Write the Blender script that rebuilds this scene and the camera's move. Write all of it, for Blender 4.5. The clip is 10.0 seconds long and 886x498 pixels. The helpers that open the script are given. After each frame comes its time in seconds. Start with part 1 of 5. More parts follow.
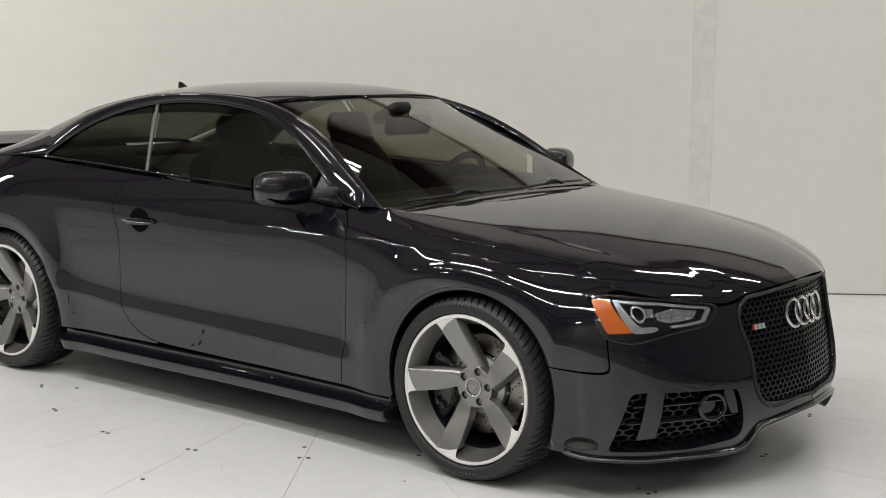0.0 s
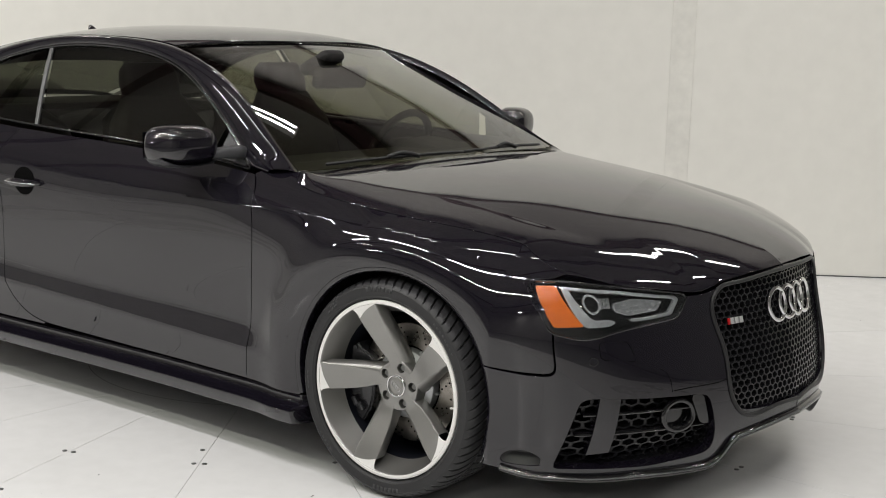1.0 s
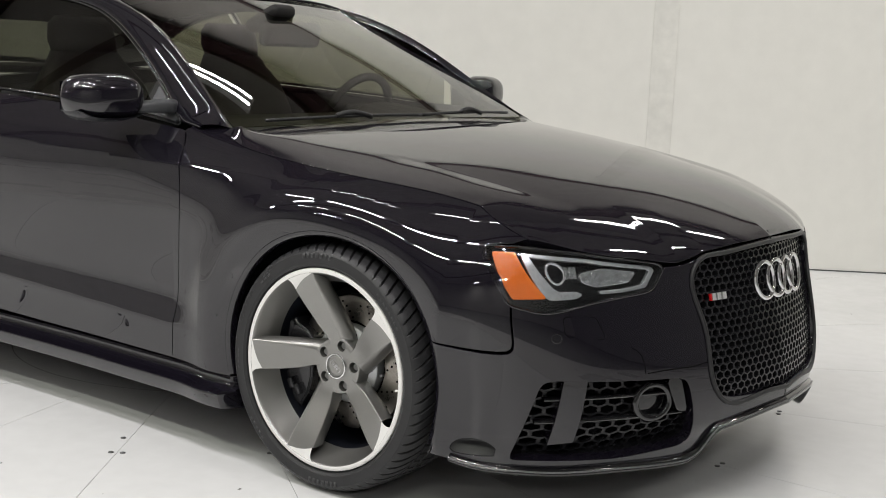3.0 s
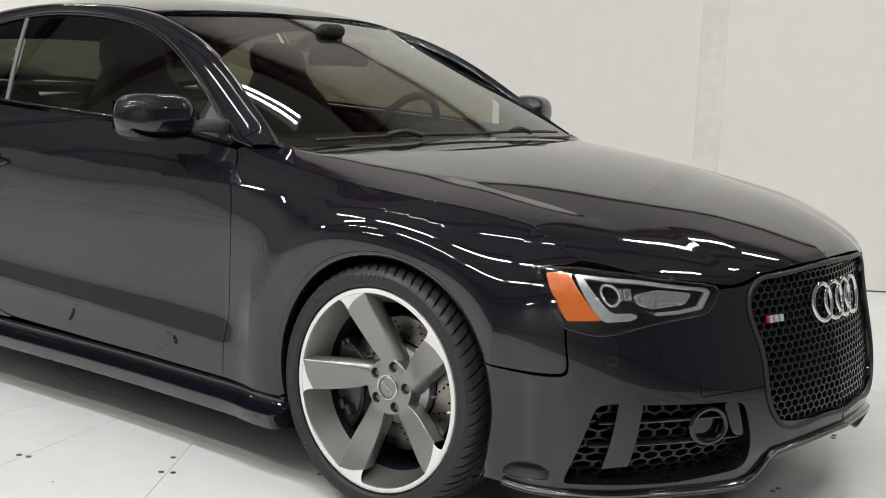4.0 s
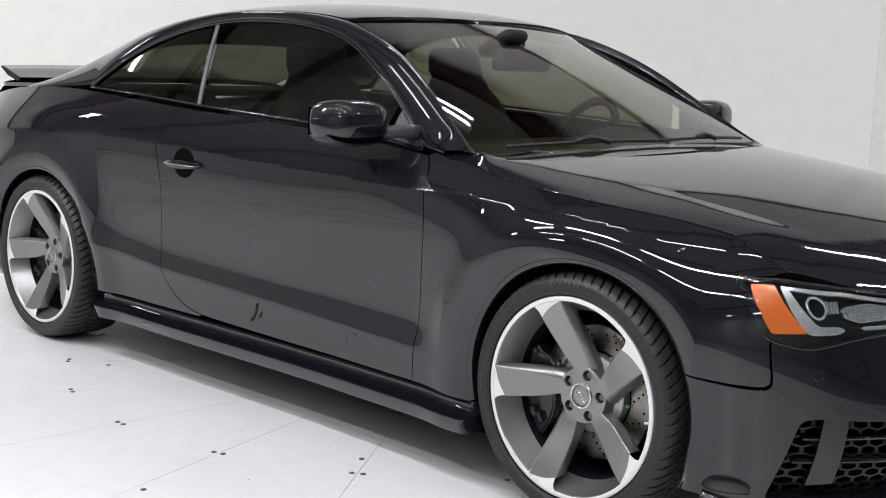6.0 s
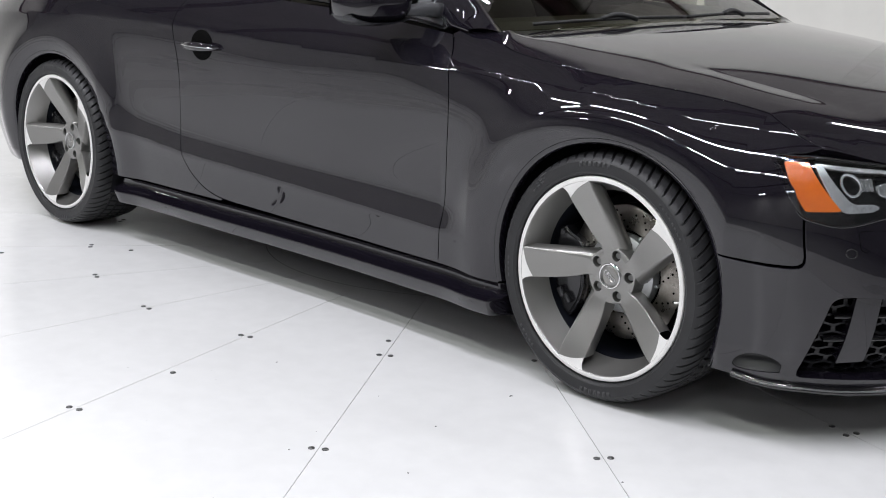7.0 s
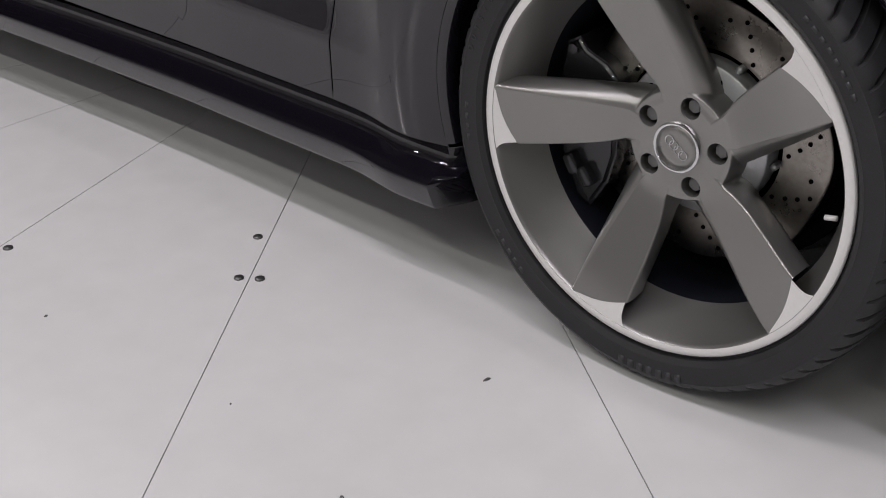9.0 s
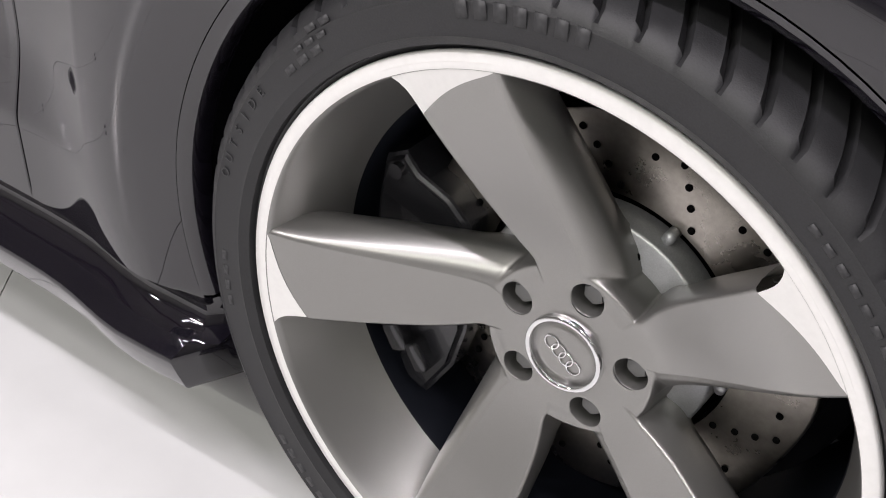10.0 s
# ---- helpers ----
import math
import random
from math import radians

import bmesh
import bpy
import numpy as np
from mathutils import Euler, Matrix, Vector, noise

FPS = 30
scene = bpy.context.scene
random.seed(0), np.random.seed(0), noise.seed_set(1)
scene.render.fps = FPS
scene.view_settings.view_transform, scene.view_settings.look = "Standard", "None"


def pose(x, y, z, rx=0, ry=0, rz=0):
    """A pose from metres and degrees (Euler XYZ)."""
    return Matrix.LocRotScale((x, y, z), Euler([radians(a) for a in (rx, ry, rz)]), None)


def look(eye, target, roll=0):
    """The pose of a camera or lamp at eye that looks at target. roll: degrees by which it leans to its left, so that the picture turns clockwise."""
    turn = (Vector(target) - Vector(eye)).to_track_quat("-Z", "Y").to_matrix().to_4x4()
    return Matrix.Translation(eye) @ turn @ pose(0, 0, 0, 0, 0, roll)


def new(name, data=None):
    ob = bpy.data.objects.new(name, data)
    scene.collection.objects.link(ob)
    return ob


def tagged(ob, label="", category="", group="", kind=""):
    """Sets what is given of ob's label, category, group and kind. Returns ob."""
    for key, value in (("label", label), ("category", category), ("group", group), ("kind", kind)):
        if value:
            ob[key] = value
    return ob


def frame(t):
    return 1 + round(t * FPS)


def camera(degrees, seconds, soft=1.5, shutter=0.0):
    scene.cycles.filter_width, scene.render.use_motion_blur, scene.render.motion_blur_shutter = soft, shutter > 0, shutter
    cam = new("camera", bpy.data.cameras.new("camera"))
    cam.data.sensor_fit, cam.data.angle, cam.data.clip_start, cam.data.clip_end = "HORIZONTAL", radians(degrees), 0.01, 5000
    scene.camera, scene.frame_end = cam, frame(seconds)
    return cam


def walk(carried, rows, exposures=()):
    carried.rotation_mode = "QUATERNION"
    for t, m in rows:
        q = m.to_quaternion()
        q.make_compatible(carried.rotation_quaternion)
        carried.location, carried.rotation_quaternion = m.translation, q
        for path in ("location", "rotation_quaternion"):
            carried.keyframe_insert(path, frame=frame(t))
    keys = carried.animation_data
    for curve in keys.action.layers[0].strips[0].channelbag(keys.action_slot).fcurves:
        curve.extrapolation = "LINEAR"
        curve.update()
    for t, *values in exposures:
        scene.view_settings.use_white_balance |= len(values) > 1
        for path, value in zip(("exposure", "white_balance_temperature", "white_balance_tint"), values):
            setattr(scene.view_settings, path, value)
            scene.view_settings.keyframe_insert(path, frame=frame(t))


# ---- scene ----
cam = camera(37.8, 10.0, 1.0)
PATH = [
    (0, (2.652, -4.512, 1.466), (1.445, -2.942, 1.186), 0.46),
    (0.5, (2.499, -4.130, 1.419), (1.306, -2.555, 1.108), 0.97),
    (1, (2.357, -3.813, 1.382), (1.175, -2.233, 1.053), 1.57),
    (1.5, (2.312, -3.588, 1.342), (1.140, -2.003, 1.008), 2.08),
    (2, (2.275, -3.469, 1.271), (1.112, -1.877, 0.937), 2.38),
    (3.5, (2.170, -3.425, 1.192), (0.999, -1.832, 0.889), 2.38),
    (4, (2.151, -3.429, 1.198), (0.936, -1.867, 0.908), 2.36),
    (4.5, (2.111, -3.445, 1.208), (0.839, -1.926, 0.937), 2.42),
    (5, (2.077, -3.481, 1.226), (0.751, -2.007, 0.961), 2.29),
    (5.2, (2.062, -3.487, 1.231), (0.713, -2.034, 0.965), 2.28),
    (6.3, (2.031, -3.536, 1.200), (0.656, -2.122, 0.873), 1.95),
    (6.5, (2.029, -3.538, 1.195), (0.658, -2.127, 0.835), 1.85),
    (7, (1.980, -3.534, 1.195), (0.622, -2.144, 0.721), 1.64),
    (7.5, (1.791, -3.369, 1.136), (0.456, -2.012, 0.521), 1.12),
    (8, (1.487, -3.045, 1.104), (0.184, -1.727, 0.353), 0.40),
    (8.5, (1.081, -2.660, 1.085), (-0.161, -1.357, 0.213), -0.41),
    (9, (0.785, -2.207, 1.032), (-0.383, -0.905, 0.062), -1.31),
    (9.5, (0.498, -1.807, 0.993), (-0.540, -0.475, -0.078), -0.96),
    (10, (0.364, -1.583, 0.975), (-0.549, -0.247, -0.146), 2.12),
]
EXPOSURES = [(0, -0.30, 6500, 10), (0.6, -0.18, 6500, 10), (2, -0.03, 6450, 10), (4, 0.03, 6350, 10), (6.4, 0.08, 6000, 13), (7.4, -0.10, 6100, 13), (8, -0.70, 6400, 12), (8.5, -0.66, 6400, 12), (9, -0.72, 6300, 18), (9.4, -0.28, 6200, 19), (10, 0.18, 6350, 17)]
walk(cam, [(t, look(eye, target, roll)) for t, eye, target, roll in PATH], EXPOSURES)

# ---- world and light ----
world = bpy.data.worlds.new("world")
world.use_nodes = True
world.node_tree.nodes["Background"].inputs["Color"].default_value = (0.5, 0.55, 0.6, 1)
world.node_tree.nodes["Background"].inputs["Strength"].default_value = 0.02
scene.world = world


# ---- materials ----
def mat(name, color, rough=0.5, metal=0.0, coat=0.0, coat_rough=0.03, spec=0.5):
    m = bpy.data.materials.new(name)
    m.use_nodes = True
    b = m.node_tree.nodes["Principled BSDF"]
    b.inputs["Base Color"].default_value = (*color, 1)
    b.inputs["Roughness"].default_value = rough
    b.inputs["Metallic"].default_value = metal
    b.inputs["Coat Weight"].default_value = coat
    b.inputs["Coat Roughness"].default_value = coat_rough
    b.inputs["Specular IOR Level"].default_value = spec
    return m


def node(m, kind, **sockets):
    n = m.node_tree.nodes.new(kind)
    for k, v in sockets.items():
        n.inputs[k.replace("_", " ")].default_value = v
    return n


def link(m, a, b):
    m.node_tree.links.new(a, b)


def grain(m, scale, amount, bump=0.0, scale2=None, rough=0.0):
    """Two scales of noise on colour, relief and gloss."""
    b = m.node_tree.nodes["Principled BSDF"]
    base = tuple(b.inputs["Base Color"].default_value)
    co = node(m, "ShaderNodeTexCoord")
    n1 = node(m, "ShaderNodeTexNoise", Scale=scale, Detail=6.0, Roughness=0.6)
    n2 = node(m, "ShaderNodeTexNoise", Scale=scale2 or scale * 9, Detail=4.0)
    link(m, co.outputs["Object"], n1.inputs["Vector"])
    link(m, co.outputs["Object"], n2.inputs["Vector"])
    add = node(m, "ShaderNodeMath")
    add.operation = "ADD"
    link(m, n1.outputs[0], add.inputs[0])
    link(m, n2.outputs[0], add.inputs[1])
    r = node(m, "ShaderNodeMapRange", From_Min=0.7, From_Max=1.3, To_Min=1 - amount, To_Max=1 + amount)
    link(m, add.outputs[0], r.inputs["Value"])
    mul = node(m, "ShaderNodeVectorMath")
    mul.operation = "SCALE"
    mul.inputs[0].default_value = base[:3]
    link(m, r.outputs[0], mul.inputs["Scale"])
    link(m, mul.outputs[0], b.inputs["Base Color"])
    if rough:
        v = b.inputs["Roughness"].default_value
        r2 = node(m, "ShaderNodeMapRange", From_Min=0.3, From_Max=0.7, To_Min=max(0, v - rough), To_Max=v + rough)
        link(m, n1.outputs[0], r2.inputs["Value"])
        link(m, r2.outputs[0], b.inputs["Roughness"])
    if bump:
        bp = node(m, "ShaderNodeBump", Strength=0.4, Distance=bump)
        link(m, n2.outputs[0], bp.inputs["Height"])
        link(m, bp.outputs[0], b.inputs["Normal"])
    return m


def glass(name, tint, ior=1.5):
    """A thin tinted pane: clear through, glossy by its angle."""
    m = bpy.data.materials.new(name)
    m.use_nodes = True
    m.node_tree.nodes.clear()
    out = node(m, "ShaderNodeOutputMaterial")
    mix = node(m, "ShaderNodeMixShader")
    clear = node(m, "ShaderNodeBsdfTransparent", Color=(*tint, 1))
    gloss = node(m, "ShaderNodeBsdfGlossy", Color=(1, 1, 1, 1), Roughness=0.01)
    r0 = ((ior - 1) / (ior + 1)) ** 2
    lw = node(m, "ShaderNodeLayerWeight", Blend=0.5)
    up = node(m, "ShaderNodeMath")
    up.operation, up.inputs[1].default_value = "POWER", 5.0
    grow = node(m, "ShaderNodeMath")
    grow.operation, grow.inputs[1].default_value, grow.inputs[2].default_value = "MULTIPLY_ADD", 1.0 - 2 * r0, 2 * r0
    link(m, lw.outputs["Facing"], up.inputs[0])
    link(m, up.outputs[0], grow.inputs[0])
    link(m, grow.outputs[0], mix.inputs[0])
    link(m, clear.outputs[0], mix.inputs[1])
    link(m, gloss.outputs[0], mix.inputs[2])
    link(m, mix.outputs[0], out.inputs[0])
    return m


PAINT = mat("black_pearl_paint", (0.006, 0.005, 0.0085), 0.5, 0.0, 1.0, 0.006, 0.02)
PAINT.node_tree.nodes["Principled BSDF"].inputs["Coat IOR"].default_value = 1.68
grain(PAINT, 900, 0.5, 0, 2600)
GLOSS = mat("gloss_black_trim", (0.006, 0.006, 0.007), 0.12, 0, 0.6, 0.03)
MESHBLACK = mat("grille_mesh_black", (0.014, 0.014, 0.016), 0.22, 0, 0, 0.1, 0.4)
SATIN = mat("satin_black_plastic", (0.012, 0.012, 0.013), 0.45)
grain(SATIN, 300, 0.3, 0.0003)
MATTE = mat("black_liner", (0.008, 0.008, 0.010), 0.85, 0, 0, 0.1, 0.10)
SILLBLACK = mat("satin_black_sill_paint", (0.008, 0.0075, 0.010), 0.09, 0, 0.0, 0.1, 0.6)
GREYLIP = mat("satin_grey_blade", (0.16, 0.16, 0.165), 0.35, 0.6)
MIRRORGREY = mat("satin_aluminium_grey_paint", (0.025, 0.026, 0.030), 0.25, 0.3)
CHROME = mat("chrome", (0.75, 0.75, 0.76), 0.08, 1.0)
TITAN = mat("titanium_grey_wheel_paint", (0.27, 0.266, 0.256), 0.33, 0.75, 0.3, 0.12)
# rim barrel: the shade inside the wheel is put into this near-black
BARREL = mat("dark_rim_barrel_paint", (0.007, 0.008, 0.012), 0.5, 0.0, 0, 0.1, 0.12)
grain(TITAN, 1500, 0.12, 0, 4000)
SILVER = mat("machined_aluminium", (0.76, 0.75, 0.735), 0.38, 0.18)
grain(SILVER, 30, 0.03, 0, 200, 0.03)
RUBBER = mat("tyre_rubber", (0.019, 0.019, 0.0205), 0.46, 0, 0, 0.1, 0.38)
grain(RUBBER, 35, 0.25, 0.0004, 700, 0.08)
RUBBERMARK = mat("raised_tyre_rubber", (0.030, 0.030, 0.032), 0.5)
DISC = mat("brushed_brake_steel", (0.36, 0.335, 0.305), 0.30, 1.0)
grain(DISC, 18, 0.14, 0, 160, 0.06)
DISC.node_tree.nodes["Principled BSDF"].inputs["Anisotropic"].default_value = 0.75
ring = node(DISC, "ShaderNodeTangent")
ring.direction_type, ring.axis = "RADIAL", "Y"
link(DISC, ring.outputs[0], DISC.node_tree.nodes["Principled BSDF"].inputs["Tangent"])
HAT = mat("pale_disc_hat", (0.50, 0.51, 0.52), 0.42, 0.8)
grain(HAT, 80, 0.12, 0, 700)
# near-black that paints the shade in holes, gaps and recesses
GAPSHADE = mat("drilled_hole", (0.004, 0.004, 0.004), 0.9, 0, 0, 0.1, 0.03)
CALIPER = mat("dark_caliper_paint", (0.026, 0.026, 0.03), 0.25, 0.3, 0.5)
BOLT = mat("wheel_bolt_cap", (0.17, 0.17, 0.17), 0.5, 0.3)
RED = mat("red_badge", (0.5, 0.01, 0.012), 0.3)
PALE = mat("pale_badge", (0.6, 0.6, 0.6), 0.3, 0.5)
AMBER = mat("amber_reflector", (0.72, 0.15, 0.008), 0.22, 0, 0.8)
grain(AMBER, 260, 0.3, 0.0015, 500)
LAMPBOWL = mat("lamp_bowl", (0.88, 0.89, 0.90), 0.10, 0.85)
grain(LAMPBOWL, 35, 0.15, 0.006, 90)
LAMPDARK = mat("lamp_housing", (0.09, 0.09, 0.095), 0.18, 0.8)
LAMPTUBE = mat("clear_light_guide", (0.74, 0.75, 0.77), 0.16, 0.7, 0.8)
grain(LAMPTUBE, 60, 0.2, 0.003, 140)
LENS = glass("clear_lamp_lens", (0.9, 0.92, 0.93), 1.45)
WINDSCREEN = glass("windscreen_glass", (0.49, 0.49, 0.385), 1.55)
SIDEGLASS = glass("smoked_side_glass", (0.29, 0.30, 0.25), 1.58)
SEAT = mat("dark_leather", (0.022, 0.017, 0.016), 0.5, 0, 0, 0.1, 0.35)
grain(SEAT, 40, 0.3, 0.0008, 500)
CABIN = mat("cabin_plastic", (0.012, 0.011, 0.011), 0.6, 0, 0, 0.1, 0.3)
HEADLINE = mat("black_headliner", (0.02, 0.019, 0.019), 0.9, 0, 0, 0.1, 0.1)
STALK = mat("matt_grey_mirror_base", (0.045, 0.046, 0.05), 0.4)


# ---- builders ----
def part(name, bm, material, parent, label=""):
    me = bpy.data.meshes.new(name)
    bm.to_mesh(me)
    bm.free()
    for p in me.polygons:
        p.use_smooth = True
    me.materials.append(material)
    ob = new(name, me)
    if parent is not None:
        ob.parent = parent
    return tagged(ob, label)


def meshpart(name, verts, faces, material, parent, label="", normals=None, smooth=True):
    me = bpy.data.meshes.new(name)
    me.from_pydata([tuple(v) for v in verts], [], [tuple(f) for f in faces])
    me.polygons.foreach_set("use_smooth", [smooth] * len(me.polygons))
    if normals is not None:
        me.normals_split_custom_set_from_vertices([tuple(n) for n in normals])
    me.materials.append(material)
    ob = new(name, me)
    if parent is not None:
        ob.parent = parent
    return tagged(ob, label)


def sharp(ob, degrees=35):
    me = ob.data
    bm = bmesh.new()
    bm.from_mesh(me)
    for e in bm.edges:
        if len(e.link_faces) == 2 and e.calc_face_angle(0) > radians(degrees):
            e.smooth = False
    bm.to_mesh(me)
    bm.free()
    return ob


def box(bm, size, at, bevel=0.0, turn=None, segments=2):
    m = Matrix.Translation(at) @ (turn if turn is not None else Matrix()) @ Matrix.Diagonal((*size, 1))
    got = bmesh.ops.create_cube(bm, size=1.0, matrix=m)
    if bevel:
        edges = {e for v in got["verts"] for e in v.link_edges}
        bmesh.ops.bevel(bm, geom=list(edges), offset=bevel, segments=segments, profile=0.5, affect="EDGES")
    return bm


def cyl(bm, r1, r2, depth, m, segments=32):
    bmesh.ops.create_cone(bm, cap_ends=True, segments=segments, radius1=r1, radius2=r2, depth=depth, matrix=m)
    return bm


def lathe(profile, n=96, closed=False):
    """Turns (radius, along) points round the y axis."""
    verts, faces = [], []
    k = len(profile)
    for i in range(n):
        a = 2 * math.pi * i / n
        for r, y in profile:
            verts.append((r * math.cos(a), y, r * math.sin(a)))
    for i in range(n):
        j = (i + 1) % n
        for p in range(k if closed else k - 1):
            q = (p + 1) % k
            faces.append((i * k + p, i * k + q, j * k + q, j * k + p))
    return verts, faces


def spline(xs, ys):
    """A natural cubic through the knots, as a function of an array."""
    xs, ys = np.asarray(xs, float), np.asarray(ys, float)
    n, h = len(xs), np.diff(xs)
    a, b = np.eye(n), np.zeros((n,) + ys.shape[1:])
    for i in range(1, n - 1):
        a[i, i - 1 : i + 2] = h[i - 1], 2 * (h[i - 1] + h[i]), h[i]
        b[i] = 6 * ((ys[i + 1] - ys[i]) / h[i] - (ys[i] - ys[i - 1]) / h[i - 1])
    m = np.linalg.solve(a, b)

    def f(x):
        x = np.asarray(x, float)
        i = np.clip(np.searchsorted(xs, x) - 1, 0, n - 2)
        u, w = x - xs[i], xs[i + 1] - x
        ex = (slice(None),) * x.ndim + (None,) * (ys.ndim - 1)
        hh, u, w = h[i][ex], u[ex], w[ex]
        return (m[i] * w**3 + m[i + 1] * u**3) / (6 * hh) + (ys[i] / hh - m[i] * hh / 6) * w + (ys[i + 1] / hh - m[i + 1] * hh / 6) * u

    return f


def curve_of(points, n=80):
    """A smooth polyline through plane or space points, by chord length."""
    p = np.asarray(points, float)
    d = np.r_[0, np.cumsum(np.linalg.norm(np.diff(p, axis=0), axis=1))]
    return spline(d, p)(np.linspace(0, d[-1], n))


def rounded(points, radius, n=6):
    """A closed polygon with its corners rounded; radius may be a list."""
    p, out = np.asarray(points, float), []
    for i in range(len(p)):
        r = radius[i] if isinstance(radius, (list, tuple)) else radius
        a, b, c = p[i - 1], p[i], p[(i + 1) % len(p)]
        if r <= 0:
            out.append(b)
            continue
        ra, rc = min(r, 0.48 * np.linalg.norm(a - b)), min(r, 0.48 * np.linalg.norm(c - b))
        s, e = b + (a - b) / np.linalg.norm(a - b) * ra, b + (c - b) / np.linalg.norm(c - b) * rc
        for t in np.linspace(0, 1, n):
            out.append((1 - t) ** 2 * s + 2 * t * (1 - t) * b + t * t * e)
    return np.array(out)


def inside(pts, poly):
    x, z = pts[:, 0], pts[:, 1]
    res = np.zeros(len(pts), bool)
    for (x1, z1), (x2, z2) in zip(poly, np.roll(poly, -1, 0)):
        c = (z1 > z) != (z2 > z)
        with np.errstate(divide="ignore", invalid="ignore"):
            res ^= c & (x < (x2 - x1) * (z - z1) / (z2 - z1) + x1)
    return res


def nearest(pts, poly):
    best, where = np.full(len(pts), 1e9), pts.copy()
    for a, b in zip(poly, np.roll(poly, -1, 0)):
        d = b - a
        l2 = d @ d
        if l2 < 1e-14:
            continue
        t = np.clip(((pts - a) @ d) / l2, 0, 1)
        q = a + t[:, None] * d
        dist = ((pts - q) ** 2).sum(1)
        hit = dist < best
        best[hit], where[hit] = dist[hit], q[hit]
    return where


def shrink(poly, gap):
    """Moves a polygon inwards by gap."""
    p = np.asarray(poly, float)
    area = 0.5 * np.sum(p[:, 0] * np.roll(p[:, 1], -1) - np.roll(p[:, 0], -1) * p[:, 1])
    e = np.roll(p, -1, 0) - np.roll(p, 1, 0)
    n = np.stack([-e[:, 1], e[:, 0]], 1) * np.sign(area)
    return p + gap * n / (np.linalg.norm(n, axis=1, keepdims=True) + 1e-9)


def panel(surf, poly, holes=(), res=0.012, depth=0.016, edge=0.002, mirror=False, gap=0.0026):
    """The part of surf(a, b) inside a polygon of the (a, b) plane, less the holes, with rolled edges. Gives verts, faces, normals."""
    poly = shrink(poly, gap) if gap else np.asarray(poly, float)
    lo, hi = poly.min(0) - 1e-4, poly.max(0) + 1e-4
    na, nb = [max(3, int(math.ceil((hi[i] - lo[i]) / res)) + 1) for i in (0, 1)]
    a, b = np.meshgrid(np.linspace(lo[0], hi[0], na), np.linspace(lo[1], hi[1], nb), indexing="ij")
    pts = np.stack([a.ravel(), b.ravel()], 1)
    ok = inside(pts, poly)
    for h in holes:
        ok &= ~inside(pts, np.asarray(h, float))
    idx = np.arange(na * nb).reshape(na, nb)
    quads = np.stack([idx[:-1, :-1], idx[1:, :-1], idx[1:, 1:], idx[:-1, 1:]], -1).reshape(-1, 4)
    quads = quads[ok[quads].any(1)]
    used = np.unique(quads)
    off = used[~ok[used]]
    if len(off):
        p = pts[off]
        best = nearest(p, poly)
        dist = ((best - p) ** 2).sum(1)
        dist[inside(p, poly)] = 1e9
        for h in holes:
            h = np.asarray(h, float)
            q = nearest(p, h)
            d = ((q - p) ** 2).sum(1)
            take = (d < dist) & inside(p, h)
            best[take], dist[take] = q[take], d[take]
        pts[off] = best
    new_id = -np.ones(na * nb, int)
    new_id[used] = np.arange(len(used))
    pts, quads = pts[used], new_id[quads]
    e = 1e-4
    pos = surf(pts[:, 0], pts[:, 1])
    nor = np.cross(surf(pts[:, 0] + e, pts[:, 1]) - surf(pts[:, 0] - e, pts[:, 1]), surf(pts[:, 0], pts[:, 1] + e) - surf(pts[:, 0], pts[:, 1] - e))
    nor /= np.linalg.norm(nor, axis=1, keepdims=True) + 1e-12
    # drop collapsed corners
    faces = []
    for q in quads:
        keep = [q[i] for i in range(4) if np.abs(pos[q[i]] - pos[q[i - 1]]).max() > 1e-6]
        if len(keep) >= 3:
            faces.append(keep)
    count = {}
    for f in faces:
        for i in range(len(f)):
            k = (f[i], f[(i + 1) % len(f)])
            count[k] = count.get(k, 0) + 1
    rim = [k for k in count if (k[1], k[0]) not in count]
    verts, norms = list(pos), list(nor)
    if depth and rim:
        out = {}
        for i, j in rim:
            t = pos[j] - pos[i]
            o = np.cross(t, nor[i])
            o /= np.linalg.norm(o) + 1e-12
            for k in (i, j):
                out[k] = out.get(k, 0) + o
        ring1, ring2 = {}, {}
        for k, o in out.items():
            o = o / (np.linalg.norm(o) + 1e-12)
            ring1[k] = len(verts)
            verts.append(pos[k] + edge * o * 0.7 - edge * nor[k])
            norms.append(o)
            ring2[k] = len(verts)
            verts.append(pos[k] + edge * o * 0.7 - depth * nor[k])
            norms.append(o)
        for i, j in rim:
            faces.append((j, i, ring1[i], ring1[j]))
            faces.append((ring1[j], ring1[i], ring2[i], ring2[j]))
    verts, norms = np.array(verts), np.array(norms)
    if mirror:
        n = len(verts)
        flip = np.array([1, -1, 1])
        verts, norms = np.r_[verts, verts * flip], np.r_[norms, norms * flip]
        faces = faces + [[n + k for k in reversed(f)] for f in faces]
    return verts, faces, norms


def facing(got, way):
    """Turns a panel so that it looks along way."""
    v, f, n = got
    if (n @ np.asarray(way, float)).mean() < 0:
        return v, [list(reversed(q)) for q in f], -n
    return got


def flipped(v, f, n):
    """The mirror image on the car's other side."""
    s = np.array([1, -1, 1])
    return v * s, [list(reversed(q)) for q in f], n * s


